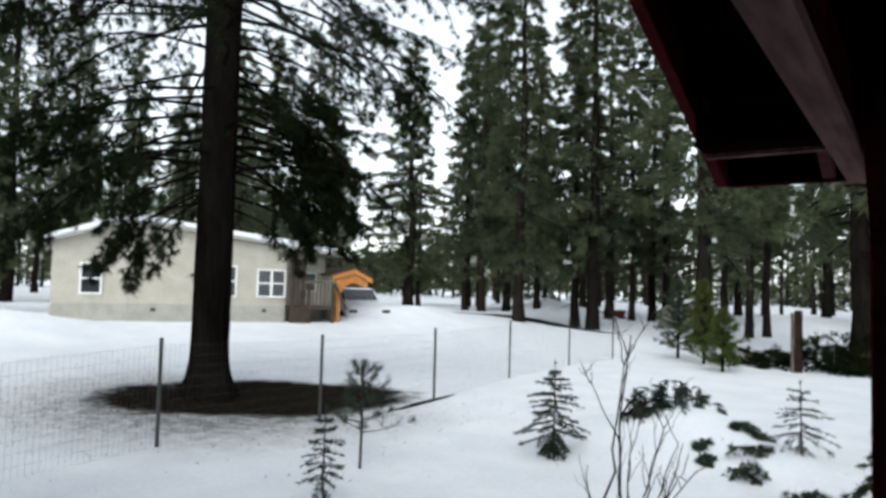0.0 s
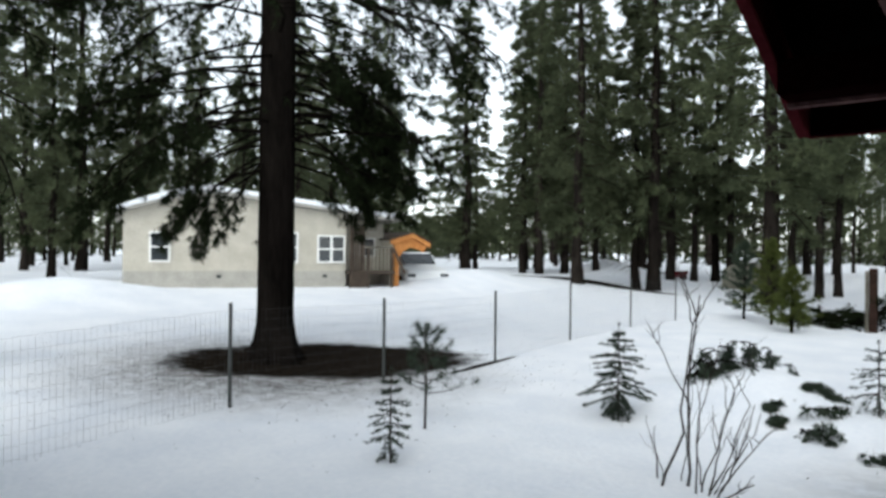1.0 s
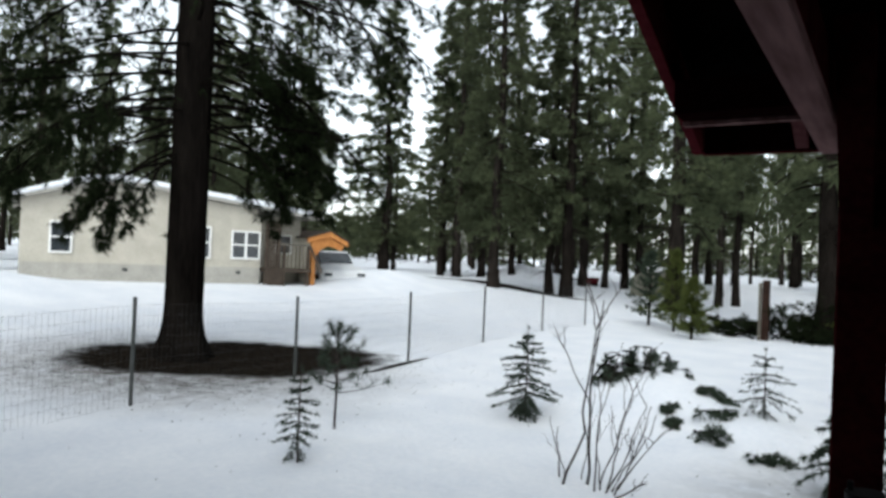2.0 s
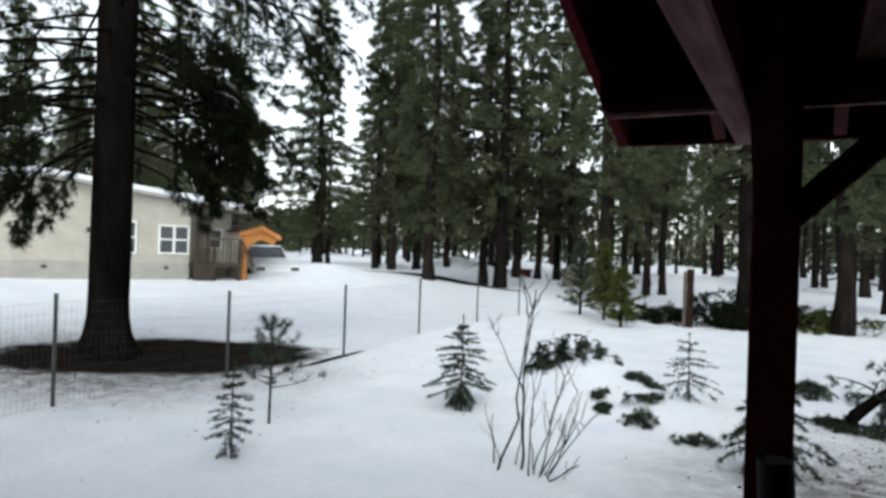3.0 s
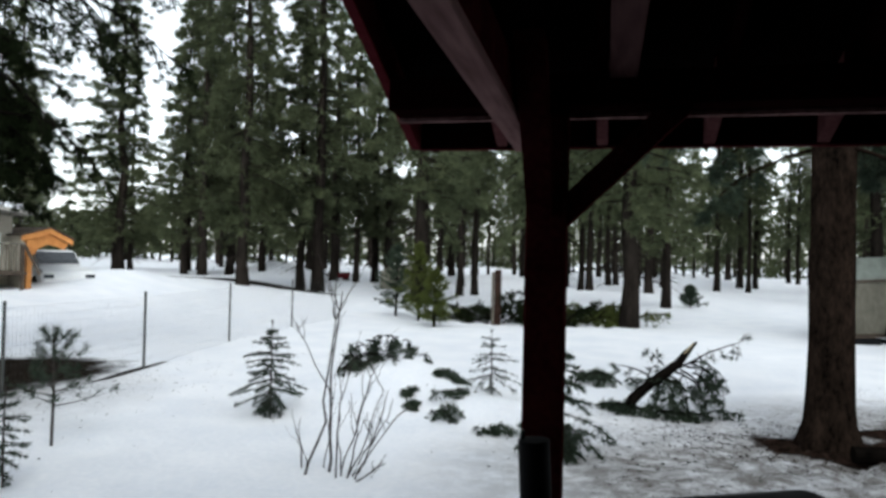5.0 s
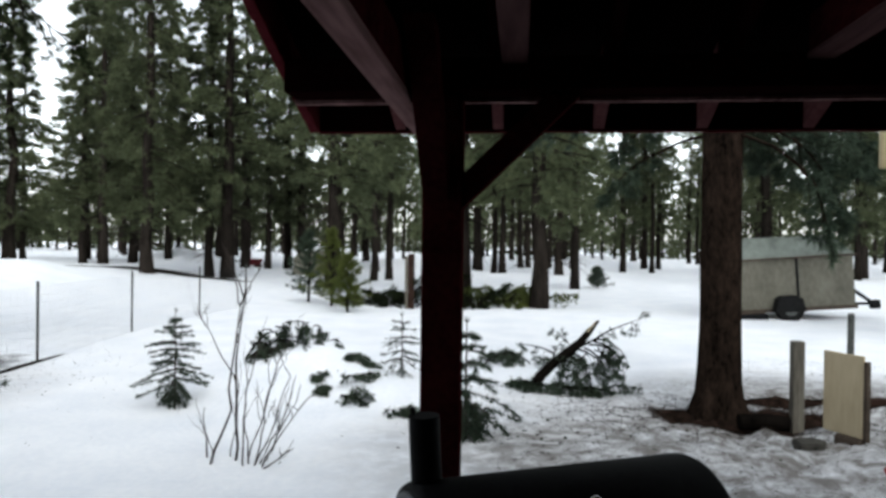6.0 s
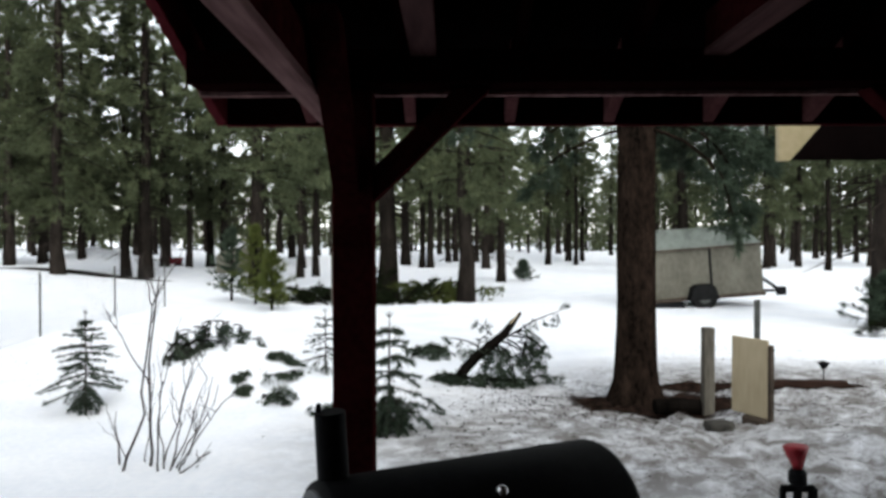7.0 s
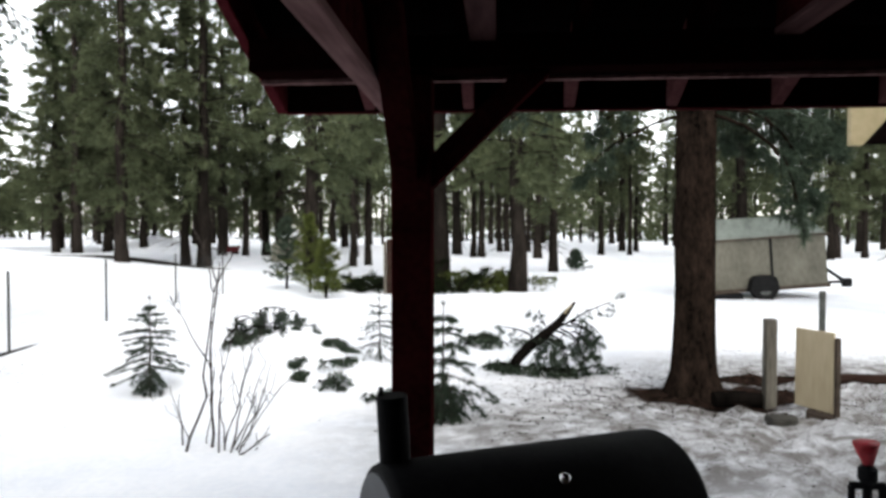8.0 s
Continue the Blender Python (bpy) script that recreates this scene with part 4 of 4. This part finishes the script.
stems += [(0.12, -0.1, -0.2, 0.9, 0.36, 0.008, 1)]
for dx, dy, az, lean, length, r, depth in stems:
    verts, faces = [], []
    twiggy(rng, verts, faces, (dx, dy, -0.05), az, lean, length, r, depth)
    raw("stem", verts, faces, TWIG, shrub, smooth=True)


# ---------------------------------------------------------------- litter
def specks(name, count, place, low, high, mat, label, seed):
    rng = random.Random(seed)
    verts, faces = [], []
    for _ in range(count):
        x, y = place(rng)
        z = gz(x, y) + 0.006
        a, ln, w = rng.uniform(0, 6.283), rng.uniform(low, high), rng.uniform(0.25, 0.7)
        u = Vector((math.cos(a), math.sin(a), rng.uniform(-0.1, 0.25))) * ln
        v = Vector((-math.sin(a), math.cos(a), rng.uniform(-0.2, 0.2))) * ln * w
        k = len(verts)
        p = Vector((x, y, z))
        verts += [tuple(p - u), tuple(p - v * 0.6), tuple(p + u), tuple(p + v + Vector((0, 0, ln * 0.4)))]
        faces += [(k, k + 1, k + 2, k + 3)]
    return tagged(raw(name, verts, faces, mat), label, "debris", kind="stuff")


specks("needle_debris", 6000, lambda r: (r.gauss(2.0, 0.75), r.gauss(6.95, 0.42)), 0.006, 0.02, RUST_LITTER, "reddish brown needles round the pine foot", 91)
specks("needle_debris", 5000, lambda r: (r.uniform(-0.2, 5.0), r.uniform(4.2, 8.6)), 0.003, 0.012, RUST_LITTER, "scattered twigs and crumbs on trodden snow", 92)
specks("needle_debris", 9000, lambda r: (r.gauss(-8.5, 1.5), r.gauss(6.6, 1.5)), 0.005, 0.016, LITTER, "dropped needles greying the snow below boughs", 93)
specks("needle_debris", 3000, lambda r: (r.uniform(2.6, 6.5), r.uniform(6.5, 10.5)), 0.004, 0.014, RUST_LITTER, "thin scatter of needles on the snow", 95)
specks("twig_debris", 220, lambda r: (r.gauss(1.0, 1.1), r.gauss(6.3, 0.8)), 0.008, 0.026, NEEDLE_NEAR, "bits of green twig strewn on snow", 94)


# ---------------------------------------------------------------- fence
fence = thing("wire_fence", (0, 0, 0), "light wire fence on thin steel posts", "fence")
spots = [(-6.2, -3.2), (-6.3, -0.7), (-6.4, 1.8), (-6.48, 4.2), (-6.5, 6.45), (-6.30, 8.6), (-6.75, 11.65), (-6.95, 14.7), (-6.91, 17.2)]
for x, y in spots:
    z = gz(x, y)
    bm = boxed((-0.016, -0.004, -0.2), (0.016, 0.004, 1.06), 0.001)
    box(bm, (-0.004, 0.0, -0.2), (0.004, 0.03, 1.06), 0.001)
    ob = part("post", bm, STEEL, fence)
    ob.location = (x, y, z)
for (x0, y0), (x1, y1) in zip(spots, spots[1:]):
    verts, faces = [], []
    n = int(math.hypot(x1 - x0, y1 - y0) / 0.055)
    for k in range(n):
        t = k / n
        x, y = x0 + (x1 - x0) * t, y0 + (y1 - y0) * t
        tube([(x, y, gz(x, y) - 0.02), (x, y, gz(x, y) + 0.98)], [0.0009, 0.0009], 3, verts, faces)
    for k in range(10):
        z = 0.02 + 0.107 * k
        tube([(x0, y0, gz(x0, y0) + z), (x1, y1, gz(x1, y1) + z)], [0.0009, 0.0009], 3, verts, faces)
    raw("wire_mesh", verts, faces, WIRE, fence)

pair = thing("gate_post", (-2.80, 17.35, gz(-2.80, 17.35)), "pale and dark timber posts standing together", "post")
part("pale_post", boxed((-0.075, -0.03, -0.1), (-0.01, 0.04, 1.30), 0.008), GREY_WOOD, pair)
part("dark_post", boxed((0.0, -0.03, -0.1), (0.15, 0.10, 1.36), 0.01), RUST_WOOD, pair)


# ---------------------------------------------------------------- yard clutter
def upright(name, x, y, lo, hi, mat, label, category, lean=(0, 0)):
    e = thing(name, (x, y, gz(x, y)), label, category)
    part("shaft", boxed(lo, hi, 0.008), mat, e)
    e.rotation_euler = (radians(lean[0]), radians(lean[1]), 0)
    return e


upright("timber_stake", 2.44, 6.66, (-0.05, -0.05, -0.15), (0.05, 0.05, 0.80), GREY_WOOD, "weathered square timber stake in the snow", "post")
upright("steel_stake", 3.36, 7.72, (-0.03, -0.02, -0.15), (0.03, 0.02, 0.92), STEEL, "dark steel stake behind the plywood sheet", "post")
sheet = thing("plywood_sheet", (2.64, 6.2, gz(2.64, 6.2)), "pale plywood sheet propped upright on a log", "board", turn=-64)
part("sheet", boxed((-0.19, -0.012, 0.07), (0.19, 0.012, 0.74), 0.003), PLYWOOD, sheet)
part("edge_batten", boxed((0.192, -0.014, 0.05), (0.225, 0.035, 0.70), 0.006), BROWN_WOOD, sheet)
part("log_foot", boxed((-0.05, -0.06, -0.08), (0.20, 0.08, 0.068), 0.02), BROWN_WOOD, sheet)
block = thing("flat_stone", (2.28, 5.98, gz(2.28, 5.98)), "flat dark stone lying on trodden snow", "stone", turn=20)
bm = prism([(-0.15, -0.09), (0.03, -0.12), (0.16, -0.02), (0.09, 0.09), (-0.08, 0.1)], 0, 1)
bmesh.ops.transform(bm, matrix=Matrix(((1, 0, 0, 0), (0, 0, 1, 0), (0, 0.085, 0, -0.02), (0, 0, 0, 1))), verts=bm.verts)
bmesh.ops.recalc_face_normals(bm, faces=bm.faces)
bmesh.ops.bevel(bm, geom=bm.edges[:], offset=0.012, segments=2, affect="EDGES")
part("slab", bm, STONE, block)
log = thing("log_section", (2.12, 6.52, gz(2.12, 6.52)), "short dark log lying by the pine foot", "log")
lv, lf = tube([(-0.22, 0, 0.05), (0.0, 0.01, 0.055), (0.2, -0.02, 0.05)], [0.07, 0.075, 0.068], 12)
raw("log_body", lv, lf, BARK, log)
hyd = thing("yard_hydrant", (1.78, 3.60, gz(1.78, 3.60) - 0.03), "black standpipe valve with a red cap", "hydrant")
hv, hf = tube([(0, 0, -0.1), (0, 0, 0.36)], [0.022, 0.022], 12)
raw("pipe", hv, hf, BLACK_STEEL, hyd)
hv, hf = tube([(0, 0, 0.33), (0, 0, 0.35), (0, 0, 0.40), (0, 0, 0.42)], [0.03, 0.045, 0.045, 0.028], 14)
raw("valve_body", hv, hf, BLACK_STEEL, hyd)
part("lever", boxed((-0.085, -0.014, 0.30), (0.085, 0.014, 0.335), 0.006), BLACK_STEEL, hyd)
part("side_arm", boxed((-0.09, -0.014, 0.18), (-0.06, 0.014, 0.32), 0.006), BLACK_STEEL, hyd)
part("side_arm", boxed((0.055, -0.014, 0.18), (0.10, 0.014, 0.32), 0.006), BLACK_STEEL, hyd)
hv, hf = tube([(0, 0, 0.42), (0, 0, 0.445), (-0.006, 0, 0.48), (-0.010, 0, 0.53)], [0.024, 0.032, 0.046, 0.062], 14)
raw("red_cap", hv, hf, RED_PLASTIC, hyd, "bright red plastic cap", True)


edging = thing("landscape_timber", (3.80, 7.62, gz(3.80, 7.62)), "reddish brown timber lying on the snow as edging", "timber", turn=-3)
part("timber", boxed((-0.46, -0.05, -0.03), (0.46, 0.05, 0.07), 0.012), RUST_WOOD, edging)
marker = thing("garden_light", (4.23, 8.0, gz(4.23, 8.0)), "small black garden light on a thin stake", "lamp")
mv, mf = tube([(0, 0, -0.1), (0, 0, 0.14)], [0.008, 0.008], 8)
raw("stake", mv, mf, BLACK_STEEL, marker)
mv, mf = tube([(0, 0, 0.12), (0, 0, 0.15), (0, 0, 0.19), (0, 0, 0.21)], [0.025, 0.035, 0.07, 0.015], 12)
raw("cap", mv, mf, BLACK_STEEL, marker)


# ---------------------------------------------------------------- trailer
trailer = thing("cargo_trailer", (4.72, 16.55, 0), "weathered tan box trailer parked in snow", "trailer", turn=1.5)
trailer.matrix_basis = pose(4.72, 16.55, 0, 0, -4.3, 1.5)
for i, (a, b) in enumerate(((0.0, 1.44), (1.48, 2.68))):
    part("side_panel", boxed((a, 0, 0.17), (b, 0.05, 1.29), 0.006), TRAILER_SKIN, trailer)
part("back_panel", boxed((0, 1.5, 0.17), (2.68, 1.55, 1.29), 0.006), TRAILER_SKIN, trailer)
part("end_panel", boxed((0, 0.052, 0.17), (0.05, 1.498, 1.29), 0.006), TRAILER_SKIN, trailer)
part("end_panel", boxed((2.63, 0.052, 0.17), (2.68, 1.498, 1.29), 0.006), TRAILER_SKIN, trailer)
part("corner_post", boxed((1.432, -0.02, 0.17), (1.488, 0.05, 1.30), 0.003), RUBBER, trailer)
part("floor_frame", boxed((-0.03, -0.03, 0.09), (2.72, 1.58, 0.168), 0.006), BROWN_WOOD, trailer)
part("roof", prism([(-0.05, 1.292), (2.73, 1.292), (2.2, 1.74), (0.3, 1.78)], -0.05, 1.6, bevel=0.02), TRAILER_TOP, trailer, "low grey-green canvas roof")
part("roof_edge", boxed((-0.06, -0.07, 1.27), (2.74, -0.052, 1.315), 0.003), BROWN_WOOD, trailer)
part("fender", prism([(0.85, 0.1), (0.93, 0.40), (1.03, 0.46), (1.35, 0.46), (1.45, 0.40), (1.53, 0.1)], -0.28, -0.03, bevel=0.01), RUBBER, trailer)
wv, wf = tube([(1.19, -0.26, 0.17), (1.19, -0.05, 0.17)], [0.29, 0.29], 24)
wheel = raw("wheel", wv, wf, RUBBER, trailer)
wv, wf = tube([(1.19, -0.275, 0.17), (1.19, -0.262, 0.17)], [0.15, 0.15], 16)
raw("rim", wv, wf, STEEL, wheel)
part("tongue", beam((2.68, 0.1, 0.5), (3.30, 0.5, 0.12), 0.06, 0.06), BLACK_STEEL, trailer)
part("tongue", beam((2.68, 0.9, 0.12), (3.30, 0.52, 0.12), 0.06, 0.06), BLACK_STEEL, trailer)
part("coupler", boxed((3.24, 0.44, 0.0), (3.44, 0.60, 0.2), 0.02), BLACK_STEEL, trailer)
part("bumper_box", boxed((-0.05, -0.25, -0.12), (0.72, 0.1, 0.088), 0.02), BLACK_STEEL, trailer)


# ---------------------------------------------------------------- neighbour's house
HOUSE_AT, HOUSE_TURN = (-20.25, 9.93, 0), -27
house = thing("manufactured_house", HOUSE_AT, "beige single-storey house with snow on a low gable roof", "house", turn=HOUSE_TURN)
part("end_wall", prism([(0.0, 0.95), (6.58, 0.95), (6.58, 2.76), (2.15, 3.30), (0.0, 2.66)], -0.15, 0.0, "x"), SIDING, house)
part("skirting", boxed((-0.13, 0.0, 0.0), (0.012, 6.58, 0.948)), SKIRT, house, "grey-beige skirting with small vents")
for y in (2.65, 5.9):
    part("vent", boxed((0.012, y - 0.07, 0.74), (0.024, y + 0.07, 0.84)), STEEL, house)
part("long_wall", boxed((-7.0, 0.0, 0.0), (-0.152, 0.15, 2.64)), SIDING, house)
part("far_wall", boxed((-7.0, 0.152, 0.0), (-6.85, 8.1, 2.64)), SIDING, house)
part("recess_wall", prism([(6.58, 0.1), (8.2, 0.1), (8.2, 2.56), (6.58, 2.74)], -1.15, -1.0, "x"), SIDING, house)
part("side_wall", boxed((-0.998, 6.43, 0.1), (-0.152, 6.58, 2.70)), SIDING, house)
part("side_wall", boxed((-6.85, 8.1, 0.1), (-1.152, 8.25, 2.54)), SIDING, house)
part("roof", prism([(-0.26, 2.60), (2.15, 3.31), (8.4, 2.58), (8.4, 2.67), (2.15, 3.41), (-0.26, 2.69)], -7.3, 0.26, "x"), SKIRT, house)
part("roof_snow", prism([(-0.28, 2.692), (2.15, 3.412), (8.35, 2.672), (8.28, 2.82), (6.9, 3.02), (5.4, 3.17), (3.4, 3.40), (2.4, 3.52), (1.6, 3.42), (0.8, 3.18), (-0.18, 2.83)], -7.3, 0.30, "x", bevel=0.04), SNOW, house, "thick snow along the roof edge")
for k in range(1, 6):
    part("siding_batten", boxed((0.001, k * 1.22 - 0.02, 0.955), (0.010, k * 1.22 + 0.02, 2.6), 0.002), SIDING, house)


def window(y0, y1, z0, z1, mull=False, x=0.0):
    w = part("window", boxed((x + 0.014, y0, z0), (x + 0.03, y1, z1)), GLASS, house, "white-framed window with dark glass")
    t = 0.06
    for a, b, c, d in ((y0 - t, y1 + t, z1, z1 + t), (y0 - t, y1 + t, z0 - t, z0), (y0 - t, y0, z0, z1), (y1, y1 + t, z0, z1), (y0, y1, (z0 + z1) / 2 - 0.025, (z0 + z1) / 2 + 0.025)):
        part("frame", boxed((x + 0.012, a, c), (x + 0.055, b, d)), WHITE_TRIM, w)
    if mull:
        part("mullion", boxed((x + 0.012, (y0 + y1) / 2 - 0.04, z0), (x + 0.053, (y0 + y1) / 2 + 0.04, z1)), WHITE_TRIM, w)


window(0.75, 1.22, 1.27, 2.06)
window(4.55, 4.98, 1.25, 2.12)
window(5.70, 6.50, 1.26, 2.04, True)
window(7.4, 7.85, 1.45, 2.0, False, -1.0)

deck = thing("timber_deck", HOUSE_AT, "dark brown timber entry deck with railing", "deck", turn=HOUSE_TURN)
part("platform", boxed((-0.95, 6.62, 0.85), (0.4, 8.15, 0.95)), BROWN_WOOD, deck)
for y, top in ((6.63, 2.42), (7.02, 2.42), (7.2, 1.70), (8.0, 1.70)):
    part("post", boxed((0.28, y, 0.2), (0.38, y + 0.09, top)), BROWN_WOOD, deck)
for k in range(5):
    part("lattice_slat", boxed((0.31, 6.73 + k * 0.06, 0.95), (0.34, 6.77 + k * 0.06, 2.4), 0.002), BROWN_WOOD, deck)
for k in range(5):
    part("baluster", boxed((0.31, 7.36 + k * 0.13, 0.95), (0.34, 7.385 + k * 0.13, 1.70), 0.002), GREY_WOOD, deck)
part("rail", boxed((0.27, 7.1, 1.702), (0.39, 8.1, 1.76)), GREY_WOOD, deck)
part("skirt_board", boxed((0.34, 6.62, 0.2), (0.37, 7.2, 0.848)), BROWN_WOOD, deck)
part("stair_rail", beam((0.33, 8.1, 1.70), (0.5, 8.45, 0.85), 0.06, 0.08), BROWN_WOOD, deck)

port = thing("entry_gable", HOUSE_AT, "orange cedar gable canopy over a parking place", "canopy", turn=HOUSE_TURN)
part("post", boxed((0.02, 8.22, 0.4), (0.16, 8.36, 1.84)), CEDAR, port)
part("post", boxed((-3.0, 8.20, 0.4), (-2.8, 8.38, 1.84)), CEDAR, port)
part("post", boxed((-3.0, 9.35, 0.4), (-2.8, 9.53, 1.74)), CEDAR, port)
part("gable_board", prism([(8.08, 1.84), (8.83, 2.06), (9.48, 1.74), (9.48, 1.88), (8.83, 2.21), (8.08, 1.97)], 0.05, 0.18, "x"), CEDAR, port)
part("gable_fill", prism([(8.20, 1.40), (8.43, 1.40), (8.55, 1.60), (8.80, 1.74), (9.08, 1.68), (9.28, 1.58), (9.40, 1.76), (8.83, 2.05), (8.20, 1.86)], -0.02, 0.045, "x"), CEDAR, port)
part("roof_slope", prism([(8.04, 1.972), (8.83, 2.212), (9.52, 1.882), (9.52, 1.93), (8.83, 2.26), (8.04, 2.02)], -3.2, 0.22, "x"), BROWN_WOOD, port)
part("wing_wall", boxed((-1.0, 8.14, 0.3), (-0.02, 8.195, 2.0)), SIDING, port, "beige side wall under the canopy")


# ---------------------------------------------------------------- parked car under the canopy
hc, hs = math.cos(radians(HOUSE_TURN)), math.sin(radians(HOUSE_TURN))
cu, cw = 10.05, -2.9
car = thing("parked_car", (HOUSE_AT[0] + hc * cw - hs * cu, HOUSE_AT[1] + hs * cw + hc * cu, 0.12), "silver-white hatchback car parked under the canopy", "car", turn=HOUSE_TURN - 6)
part("body", prism([(-2.0, 0.25), (-2.05, 0.6), (-1.9, 0.85), (1.2, 0.92), (2.0, 0.78), (2.1, 0.5), (2.05, 0.25)], -0.8, 0.8, bevel=0.08), CAR_PAINT, car)
cab = part("cabin", prism([(-1.95, 0.86), (-1.6, 1.40), (0.2, 1.45), (1.1, 0.92)], -0.7, 0.7, bevel=0.08), CAR_PAINT, car)
part("side_glass", prism([(-1.6, 0.95), (-1.45, 1.32), (0.15, 1.36), (0.85, 0.98)], -0.715, -0.70), GLASS, cab)
part("windscreen", beam((0.98, 0, 1.03), (0.35, 0, 1.40), 1.2, 0.02), GLASS, cab)
for x in (-1.3, 1.3):
    for y in (-0.72, 0.72):
        v, f = tube([(x, y - 0.1, 0.32), (x, y + 0.1, 0.32)], [0.32, 0.32], 18)
        w = raw("wheel", v, f, RUBBER, car)
        v, f = tube([(x, y - 0.11, 0.32), (x, y + 0.11, 0.32)], [0.18, 0.18], 12)
        raw("rim", v, f, STEEL, w)
for y in (-0.6, 0.6):
    part("headlight", boxed((2.02, y - 0.14, 0.58), (2.09, y + 0.14, 0.70), 0.01), GLASS, car)


# ---------------------------------------------------------------- far yard
tarp = thing("covered_woodpile", (-10.0, 34.8, gz(-10.0, 34.8)), "tan tarp covered stack with snow on top", "woodpile")
part("tarp", prism([(-1.25, -0.2), (-1.2, 0.9), (-0.4, 1.35), (1.0, 1.2), (1.2, -0.2)], -0.8, 0.8, bevel=0.06), TARP, tarp)
part("snow_cap", prism([(-0.7, 1.2), (-0.35, 1.48), (0.9, 1.36), (1.05, 1.22)], -0.75, 0.75, bevel=0.05), SNOW, tarp)
bx, by = -14.66, 37.3
barrow = thing("garden_cart", (bx, by, gz(bx, by) - 0.2), "dark red cart half buried in snow", "cart", turn=35)
part("tray", prism([(-0.42, 0.30), (0.45, 0.30), (0.62, 0.62), (-0.55, 0.62)], -0.3, 0.3, bevel=0.03), RED_TRIM, barrow)
bv, bf = tube([(0.4, -0.05, 0.2), (0.4, 0.05, 0.2)], [0.2, 0.2], 16)
raw("wheel", bv, bf, RUBBER, barrow)
for y in (-0.22, 0.22):
    part("handle", beam((-0.9, y, 0.55), (0.0, y, 0.30), 0.04, 0.04), BROWN_WOOD, barrow)
    part("leg", boxed((-0.35, y - 0.02, -0.1), (-0.31, y + 0.02, 0.31)), STEEL, barrow)
